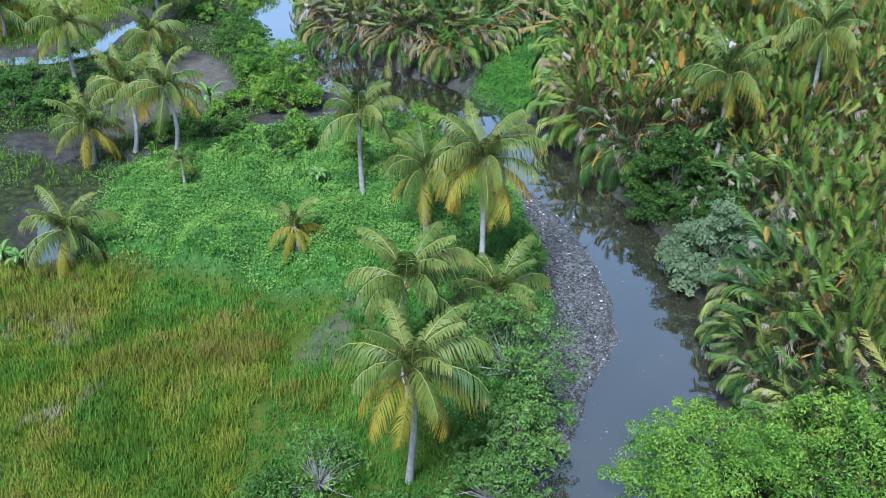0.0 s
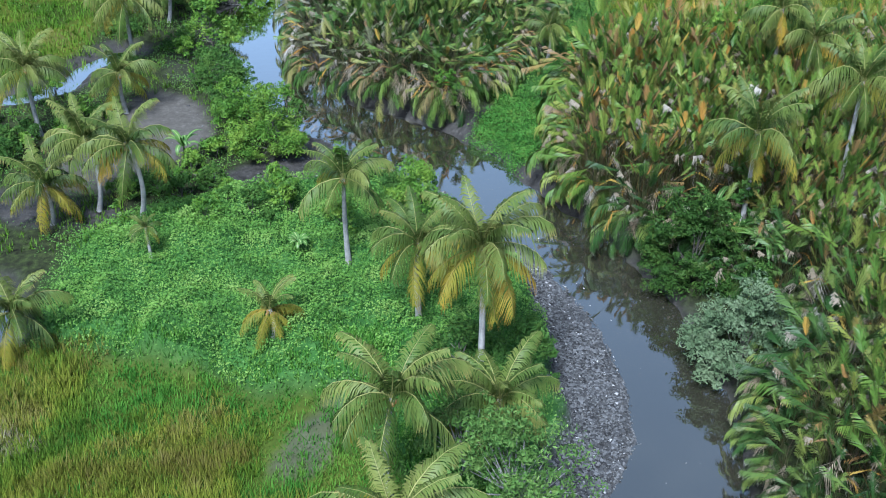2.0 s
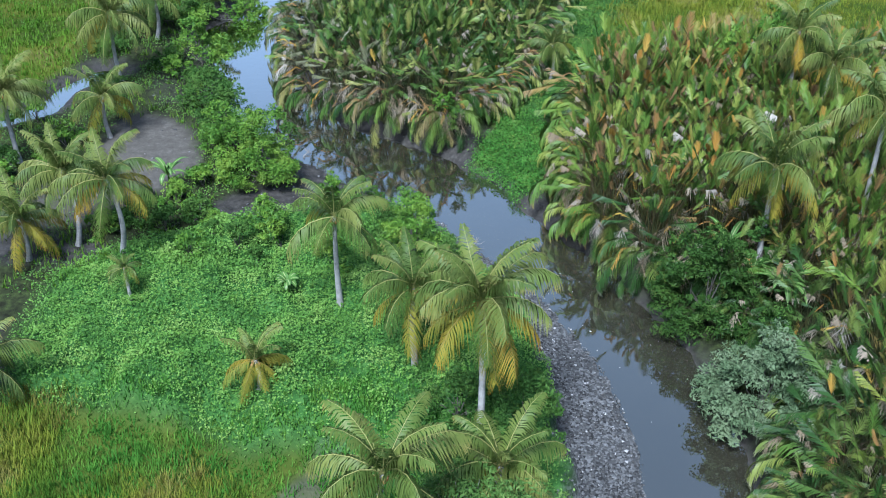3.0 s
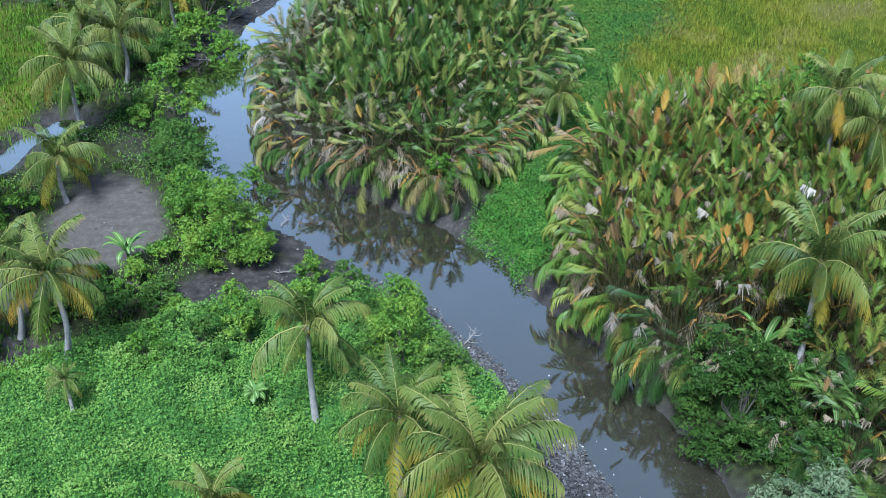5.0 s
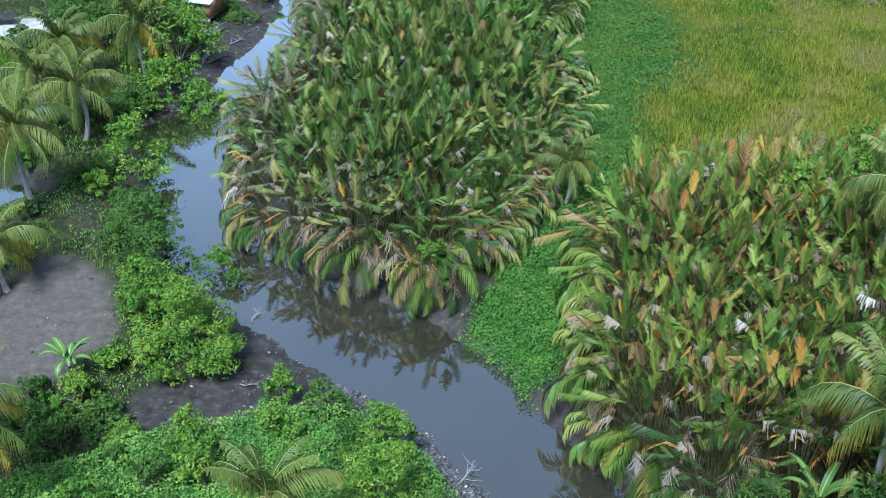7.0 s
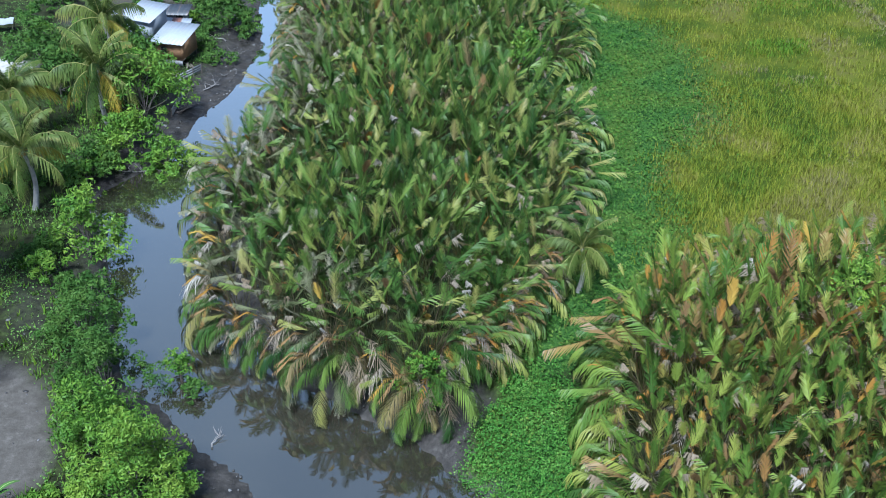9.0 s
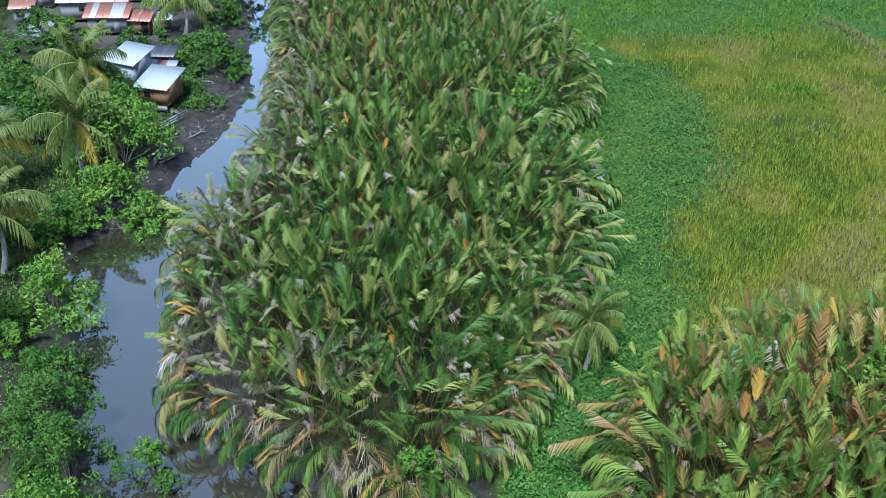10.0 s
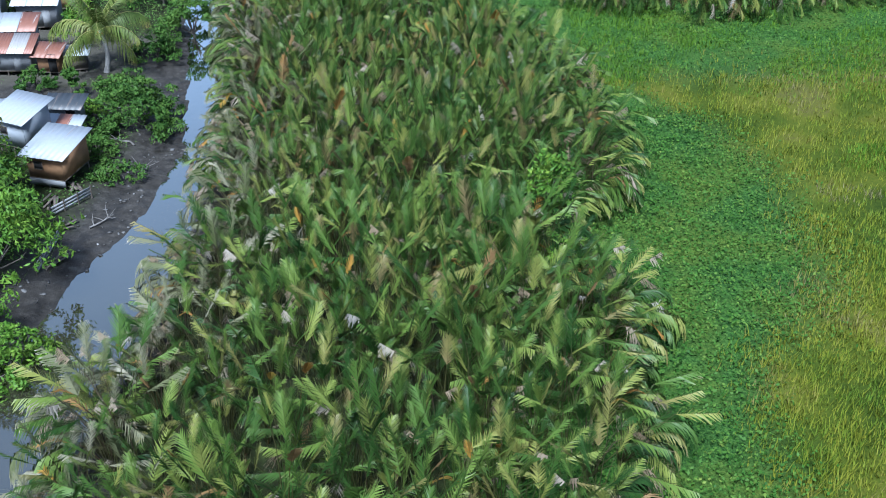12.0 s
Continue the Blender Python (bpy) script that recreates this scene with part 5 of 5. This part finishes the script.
PALE_WALL = surface("pale_blue_wall", (0.248, 0.285, 0.322), (0.347, 0.372, 0.397), 0.8, 0.8, 0.15)
# Near-black of the tarpaulin, and of panels painted for unlit openings.
DARK = surface("dark_tarp_and_painted_shade", (0.0062, 0.0062, 0.0062), (0.0155, 0.0149, 0.0136), 1.0, 0.9, 0.0)
POST = surface("weathered_post", (0.062, 0.0496, 0.0372), (0.136, 0.112, 0.093), 2.0, 0.9, 0.3)


def corrugated(w, d, rise, waves):
    """A sloping wavy roof sheet, w wide, falling by rise over its depth d, with thickness."""
    nx, ny = waves * 4 + 1, 3
    x, y = np.meshgrid(np.linspace(-w / 2, w / 2, nx), np.linspace(-d / 2, d / 2, ny), indexing="ij")
    z = rise * (y / d) + 0.02 * np.sin(2 * np.pi * (x / w + 0.5) * waves)
    top = np.stack([x.ravel(), y.ravel(), z.ravel() + 0.02], 1)
    i, j = np.meshgrid(np.arange(nx - 1), np.arange(ny - 1), indexing="ij")
    q = np.stack([i * ny + j, (i + 1) * ny + j, (i + 1) * ny + j + 1, i * ny + j + 1], -1).reshape(-1, 4)
    m = len(top)
    rim = []
    for a in range(nx - 1):
        rim += [(a * ny, a * ny + m, (a + 1) * ny + m, (a + 1) * ny), (a * ny + ny - 1, (a + 1) * ny + ny - 1, (a + 1) * ny + ny - 1 + m, a * ny + ny - 1 + m)]
    for b in range(ny - 1):
        rim += [(b, b + 1, b + 1 + m, b + m), ((nx - 1) * ny + b, (nx - 1) * ny + b + m, (nx - 1) * ny + b + 1 + m, (nx - 1) * ny + b + 1)]
    return np.concatenate([top, top - (0, 0, 0.03)]), np.concatenate([q, q[:, ::-1] + m, np.array(rim)])


def hut(x, y, w, d, wall_h, turn, roof_mats, wall_mat, label, rise=0.9, floor=0.7, gable=False, skirt=None, door=True, window=True):
    """A stilted hut: posts, floor, four walls, dark panels for openings, rafters' slope as corrugated sheets. Its front
    looks to -y before turning.
    """
    z = max(ground_z(x, y), 0.3)
    t = thing("hut", x, y, z - 0.1, label, "house", "huts by the creek", turn)
    for i in (-1, 0, 1):
        for j in (-1, 1):
            part("post", quads("post", *tube([(i * (w / 2 - 0.12), j * (d / 2 - 0.12), -0.3), (i * (w / 2 - 0.12), j * (d / 2 - 0.12), floor)], [0.07, 0.06], 6), [POST]), t)
    part("floor", quads("floor", *box(0, 0, floor, w, d, 0.1), [POST]), t)
    th = 0.06
    slope = 0.0 if gable else rise
    for name, cx, cy, sx, sy, hh in (("wall", 0, -d / 2 + th / 2, w, th, wall_h), ("wall", 0, d / 2 - th / 2, w, th, wall_h + slope),
                                     ("wall", -w / 2 + th / 2, 0, th, d - 2 * th, wall_h), ("wall", w / 2 - th / 2, 0, th, d - 2 * th, wall_h)):
        v, q = box(cx, cy, floor + 0.05 + hh / 2, sx, sy, hh)
        if slope and sy > 1:
            v[(v[:, 2] > floor + 0.2) & (v[:, 1] > 0), 2] += slope
        part("wall", quads("wall", v, q, [wall_mat]), t)
    if window:
        # No hole is cut: a dark panel paints the unlit inside.
        win = part("window", quads("window", *box(-w * 0.18, -d / 2 - 0.005, floor + wall_h * 0.58, 0.62, 0.05, 0.55), [DARK]), t, "dark panel painted as an unlit window opening")
        frame_bits = joined([box(-w * 0.18 + a, -d / 2 - 0.02, floor + wall_h * 0.58 + b, sx, 0.06, sz) for a, b, sx, sz in ((-0.33, 0, 0.05, 0.65), (0.33, 0, 0.05, 0.65), (0, 0.3, 0.7, 0.05), (0, -0.3, 0.7, 0.05))])
        part("window_frame", quads("window_frame", *frame_bits, [POST]), win)
    if door:
        # Windowless huts get a door coloured dark to stand for shade.
        part("door", quads("door", *box(w * 0.25, -d / 2 - 0.01, floor + 0.05 + 0.85, 0.75, 0.05, 1.7), [DARK if not window else wall_mat]), t, "plain door panel")
    if skirt:
        part("skirt", quads("skirt", *box(0, -d / 2 - 0.06, floor - 0.25, w * 1.02, 0.04, 0.5), [skirt]), t, "corrugated metal skirting")
    over, top = 0.45, floor + 0.1 + wall_h
    if gable:
        for side in (-1, 1):
            v, q = corrugated(w + 2 * over, d / 2 + over, -rise, int(w * 2.2))
            ob = part("roof_sheet", quads("roof", v, q, [roof_mats[side > 0]]), t)
            ob.matrix_basis = pose(0, side * (d / 4 + over / 2 - 0.02), top + rise / 2 - 0.1, 0, 0, 0 if side > 0 else 180)
        for side in (-1, 1):
            a = side * (w / 2 - th / 2)
            v = np.array([(a - th / 2, -d / 2, top - 0.06), (a + th / 2, -d / 2, top - 0.06), (a + th / 2, d / 2, top - 0.06), (a - th / 2, d / 2, top - 0.06), (a - th / 2, 0, top + rise - 0.2), (a + th / 2, 0, top + rise - 0.2)])
            part("gable", quads("gable", v, [(0, 1, 5, 4), (2, 3, 4, 5), (0, 4, 3, 3), (1, 2, 5, 5)][:2], [wall_mat]), t)
    else:
        k = len(roof_mats)
        for i, mat in enumerate(roof_mats):
            pw = (w + 2 * over) / k
            v, q = corrugated(pw, d + 2 * over, rise * (d + 2 * over) / d, max(3, int(pw * 2.2)))
            ob = part("roof_sheet", quads("roof", v, q, [mat]), t)
            ob.matrix_basis = pose(-(w + 2 * over) / 2 + pw * (i + 0.5), 0, top + rise / 2 + 0.004 * (i % 2))
    return t


hut(-26.4, 157.2, 2.9, 3.6, 1.9, -14, [WHITE_IRON], PLY, "brown plank hut on stilts with white sheet roof", 0.5, 0.9, skirt=GREY_WALL, door=False)
hut(-30.3, 161.4, 2.9, 3.0, 2.3, -24, [WHITE_IRON], PALE_WALL, "pale hut on stilts with white sheet roof", 0.6, 1.2, door=False)
hut(-28.2, 165.3, 2.5, 1.5, 1.7, -2, [DARK_IRON], GREY_WALL, "small shed with dark sheet roof", 0.25, 0.7, window=False)
hut(-27.6, 162.7, 2.4, 0.9, 1.3, -6, [WHITE_IRON, RED_IRON, WHITE_IRON], GREY_WALL, "narrow lean-to with white and rusty roof", 0.2, 0.6, door=False, window=False)
hut(-37.1, 177.4, 4.5, 2.0, 1.9, 0, [RED_IRON, PALE_IRON, RED_IRON, RED_IRON, PALE_IRON, PALE_IRON, RED_IRON], GREY_WALL, "long hut with striped rusty and white roof", 0.6, 0.6)
hut(-33.2, 177.0, 1.9, 1.4, 1.6, -5, [RED_IRON, RED_IRON], PLY, "lean-to with rusty red sheet roof", 0.4, 0.5, window=False)
hut(-30.9, 177.8, 1.5, 0.9, 1.5, 6, [GREY_IRON], POST, "tiny shed with grey sheet roof", 0.2, 0.4, door=False, window=False)
hut(-39.9, 181.7, 7.8, 2.0, 2.2, 4, [WHITE_IRON, WHITE_IRON, WHITE_IRON, WHITE_IRON, RED_IRON], GREY_WALL, "wide hut with white sheet roof and a rusty end", 0.6, 0.6)
hut(-42.8, 185.4, 3.8, 2.0, 2.4, 18, [WHITE_IRON], GREY_WALL, "grey board hut with white sheet roof", 0.7, 0.6)
hut(-44.1, 191.4, 3.1, 1.8, 2.6, 5, [WHITE_IRON], GREY_WALL, "tall narrow hut with white sheet roof", 0.5, 0.6)
hut(-37.8, 188.6, 3.8, 2.5, 2.4, 4, [WHITE_IRON, GREY_IRON, WHITE_IRON], GREY_WALL, "hut with patched grey and white sheet roof", 0.7, 0.5)
hut(-45.2, 197.0, 4.8, 2.6, 2.6, 3, [RED_IRON, PALE_IRON, RED_IRON, PALE_IRON, RED_IRON], GREY_WALL, "hut with faded rusty sheet roof", 0.8, 0.5)
hut(-48.6, 194.8, 2.2, 2.2, 2.2, 20, [RED_IRON, GREY_IRON], GREY_WALL, "small hut with brown rusty roof", 0.6, 0.5)
hut(-48.9, 187.4, 5.2, 3.0, 2.4, -12, [WHITE_IRON, WHITE_IRON], GREY_WALL, "large grey hut with white sheet roof", 0.8, 0.4)
hut(-48.0, 180.2, 2.2, 1.8, 2.0, 8, [RED_IRON], GREY_WALL, "low hut with rusty red sheet roof", 0.5, 0.4)
hut(-36.2, 193.8, 2.2, 1.8, 2.2, -6, [RED_IRON], PLY, "small plank hut with rusty red roof", 0.5, 0.5, window=False)
hut(-43.9, 174.2, 1.8, 1.1, 1.4, 10, [WHITE_IRON], GREY_WALL, "low shed with white sheet roof", 0.25, 0.3, window=False, door=False)
hut(-33.9, 165.6, 2.4, 1.4, 1.4, 14, [GREY_IRON, WHITE_IRON], POST, "low shed with patched grey roof", 0.25, 0.3, window=False, door=False)
hut(-39.6, 200.6, 3.6, 2.4, 2.4, -4, [RED_IRON, PALE_IRON], GREY_WALL, "far hut with rusty sheet roof", 0.7, 0.5)


# ---- bananas, driftwood, bank clutter ----
def banana(x, y, height, n=11, label="green banana plant with long arching leaves"):
    r = np.random.default_rng(int(500 + 11 * abs(x) + 3 * abs(y)))
    t = thing("banana_plant", x, y, ground_z(x, y) - 0.05, label, "plant", "banana plants")
    part("stem", quads("stem", *tube([(0, 0, 0), (0.03, 0, height * 0.25), (0, 0.02, height * 0.48)], [0.14, 0.11, 0.07], 7), [BANANA]), t)
    for i in range(n):
        k = 9
        s = np.linspace(0, 1, k)
        e = np.radians(r.uniform(48, 84) - r.uniform(80, 140) * s**1.7)
        ln = height * r.uniform(0.5, 0.7)
        px, pz = np.cumsum(np.cos(e)) * ln / k, height * (0.38 + 0.1 * r.random()) + np.cumsum(np.sin(e)) * ln / k
        w = 0.2 * np.sin(np.pi * np.clip(0.1 + 0.88 * s, 0, 1)) ** 0.6 * r.uniform(0.8, 1.15)
        mid = np.stack([px, 0 * px, pz], 1)
        lift = np.stack([0 * px, 0 * px, 0.3 * w * (1 - 1.6 * s)], 1)
        side = np.stack([0 * px, w, 0 * px], 1)
        v = np.concatenate([mid - side + lift, mid, mid + side + lift])
        a = np.arange(k - 1)
        q = np.concatenate([np.stack([a, a + 1, a + 1 + k, a + k], 1), np.stack([a + k, a + k + 1, a + 1 + 2 * k, a + 2 * k], 1)])
        ob = part("leaf", quads("leaf", v, q, [BANANA], along=np.concatenate([2.5 + 0 * s, -0.8 + 0 * s, 2.5 + 0 * s])), t)
        ob.matrix_basis = pose(0, 0, 0, 0, 0, 137.5 * i + r.uniform(-20, 20))


for x, y, h in ((-22.6, 92.6, 3.8), (24.0, 74.8, 5.2), (21.4, 79.8, 5.2), (22.7, 77.4, 4.4), (-33.5, 66.0, 2.4), (-31.8, 64.8, 2.2), (-10.4, 75.6, 1.9)):
    banana(x, y, h)

DRIFT = surface("bleached_wood", (0.08, 0.075, 0.07), (0.2, 0.19, 0.18), 2.0, 0.9, 0.4)


def driftwood(x, y, size, turn, n=7):
    """A bleached dead branch with forking twigs lying on the bank."""
    r = np.random.default_rng(int(900 + 5 * abs(x) + 9 * abs(y)))
    z = max(ground_z(x, y), 0.0)
    ob = thing("dead_branch", x, y, z - 0.05, "bleached dead branch lying on the muddy bank", "branch", "dead branches", turn)
    spine = np.cumsum(r.normal((0.32, 0, 0.03), (0.06, 0.12, 0.08), (6, 3)), axis=0) * size
    spine[:, 2] = np.abs(spine[:, 2]) + 0.06
    part("limb", quads("limb", *tube(spine, np.linspace(0.07, 0.02, 6) * size, 6), [DRIFT]), ob)
    for i in range(n):
        p = spine[r.integers(1, 5)]
        d = r.normal((0.3, 0, 0.35), (0.3, 0.45, 0.2), 3) * size
        part("twig", quads("twig", *tube([p, p + d * 0.5 + r.normal(0, 0.05, 3), p + d], [0.03 * size, 0.022 * size, 0.008 * size], 5), [DRIFT]), ob)


for x, y, s, turn in ((2.4, 83.8, 1.1, 60), (1.2, 85.0, 0.8, 140), (-12.4, 99.6, 0.9, 70), (-12.0, 92.0, 0.8, 10), (-24.0, 134.6, 1.5, 200), (-22.6, 150.0, 1.2, 60),
                      (-20.6, 158.0, 1.1, 100), (-25.6, 123.0, 1.2, 80), (-30.2, 118.0, 1.3, 30), (-22.0, 163.0, 1.2, 150)):
    driftwood(x, y, s, turn)

for i, (x, y) in enumerate(zip(np.random.default_rng(77).uniform(-20, 1, 16), np.random.default_rng(78).uniform(76, 87, 16))):
    f = fields(np.array([x]), np.array([y]))
    if f["vine"][0] > 0.5:
        tree("bush", x, y, 1.3 + 0.7 * (i % 3), 1.1 + 0.35 * (i % 4), BRIGHT if i % 2 else SHRUB, 1300, 0.14, 0.1, 9, "leafy bright green bush among creeping vines", seed=200 + i, category="bush", wood=0.05)


# ---- clutter about the huts ----
def plank_pile(x, y, n, length, turn, mat, label, kind="plank_pile"):
    r = np.random.default_rng(int(60 + 3 * abs(x) + abs(y)))
    t = thing(kind, x, y, max(ground_z(x, y), 0) + 0.02, label, "planks", "", turn)
    for i in range(n):
        ob = part("plank", quads("plank", *box(0, 0, 0, length * r.uniform(0.6, 1), 0.18, 0.04), [mat]), t)
        ob.matrix_basis = pose(r.uniform(-0.3, 0.3), r.uniform(-0.45, 0.45), 0.05 + 0.05 * i, r.uniform(-4, 4), r.uniform(-6, 6), r.uniform(-25, 25))


for x, y, n, ln, turn in ((-23.6, 146.2, 6, 2.4, 70), (-24.2, 150.0, 5, 2.0, 30), (-26.0, 153.2, 6, 2.2, 100), (-31.5, 168.6, 6, 2.6, 20), (-34.5, 170.0, 5, 2.2, 60), (-29.4, 167.2, 5, 2.0, 130), (-30.2, 170.6, 6, 2.2, 80), (-27.6, 168.4, 5, 1.8, 10), (-39.4, 171.4, 6, 2.4, 40), (-42.0, 176.4, 5, 2.0, 110), (-24.8, 155.6, 5, 1.8, 120), (-23.2, 158.4, 5, 1.6, 40)):
    plank_pile(x, y, n, ln, turn, POST, "loose weathered planks lying on the muddy bank")


def bank_fence(x0, y0, x1, y1, n):
    """A low retaining fence of rough posts and boards along the bank."""
    t = thing("retaining_fence", x0, y0, max(ground_z(x0, y0), 0), "rough grey board fence holding the mud bank", "fence")
    for i in range(n):
        s = i / (n - 1)
        dx, dy = s * (x1 - x0), s * (y1 - y0)
        part("post", quads("post", *tube([(dx, dy, -0.4), (dx + 0.03, dy, 0.9)], [0.06, 0.05], 6), [POST]), t)
    for k in range(3):
        turn = math.degrees(math.atan2(y1 - y0, x1 - x0))
        ob = part("board", quads("board", *box(math.hypot(x1 - x0, y1 - y0) / 2, 0, 0, math.hypot(x1 - x0, y1 - y0), 0.04, 0.2), [GREY_WALL]), t)
        ob.matrix_basis = pose(0, 0, 0.15 + 0.25 * k, 0, 0, turn)


bank_fence(-24.4, 144.6, -24.2, 150.4, 6)
bank_fence(-25.4, 151.2, -23.4, 154.4, 4)


def tarp(x, y, w, d, h, turn, mat, label):
    """A sagging sheet spread over low posts."""
    nx, ny = 9, 7
    a, b = np.meshgrid(np.linspace(-w / 2, w / 2, nx), np.linspace(-d / 2, d / 2, ny), indexing="ij")
    c = h - 0.25 * np.cos(np.pi * a / w) * np.cos(np.pi * b / d) + 0.06 * np.sin(5 * a + 3 * b)
    v = np.stack([a.ravel(), b.ravel(), c.ravel()], 1)
    i, j = np.meshgrid(np.arange(nx - 1), np.arange(ny - 1), indexing="ij")
    q = np.stack([i * ny + j, (i + 1) * ny + j, (i + 1) * ny + j + 1, i * ny + j + 1], -1).reshape(-1, 4)
    t = thing("tarpaulin_shelter", x, y, max(ground_z(x, y), 0), label, "shelter", "", turn)
    part("sheet", quads("sheet", np.concatenate([v, v - (0, 0, 0.02)]), np.concatenate([q, q[:, ::-1] + len(v)]), [mat]), t)
    for sx in (-1, 1):
        for sy in (-1, 1):
            part("pole", quads("pole", *tube([(sx * (w / 2 - 0.1), sy * (d / 2 - 0.1), -0.2), (sx * (w / 2 - 0.1), sy * (d / 2 - 0.1), h)], [0.04, 0.03], 6), [POST]), t)


tarp(-32.4, 163.4, 3.2, 2.2, 1.6, 20, GREY_IRON, "sagging grey sheet shelter beside a hut")
tarp(-44.6, 173.2, 3.0, 2.4, 1.5, -10, WHITE_IRON, "pale sheet shelter among the huts")
tarp(-47.6, 164.6, 2.6, 2.0, 1.4, 15, WHITE_IRON, "pale sheet shelter among garden trees")
tarp(-50.0, 155.6, 4.2, 2.0, 0.9, 8, DARK, "dark tarpaulin spread on pale sand")

r = np.random.default_rng(91)
for i in range(22):
    x, y = r.uniform(-52, -27), r.uniform(146, 200)
    if all(math.hypot(x - a, y - b) > 3.2 for a, b in ((-26.4, 157.2), (-30.3, 161.4), (-28.2, 165.3), (-37.1, 177.4), (-33.2, 177), (-38, 181.7), (-42, 181.7), (-42.8, 185.4), (-48.9, 187.4), (-37.8, 188.6), (-44.1, 191.4), (-45.2, 197), (-48, 180.2), (-50, 155.6))):
        tree("bush", x, y, r.uniform(1.6, 3.6), r.uniform(1.2, 2.2), SHRUB if i % 3 else BRIGHT, 1300, 0.2, 0.15, 10, "green garden shrub between huts", seed=300 + i, category="bush", wood=0.06)
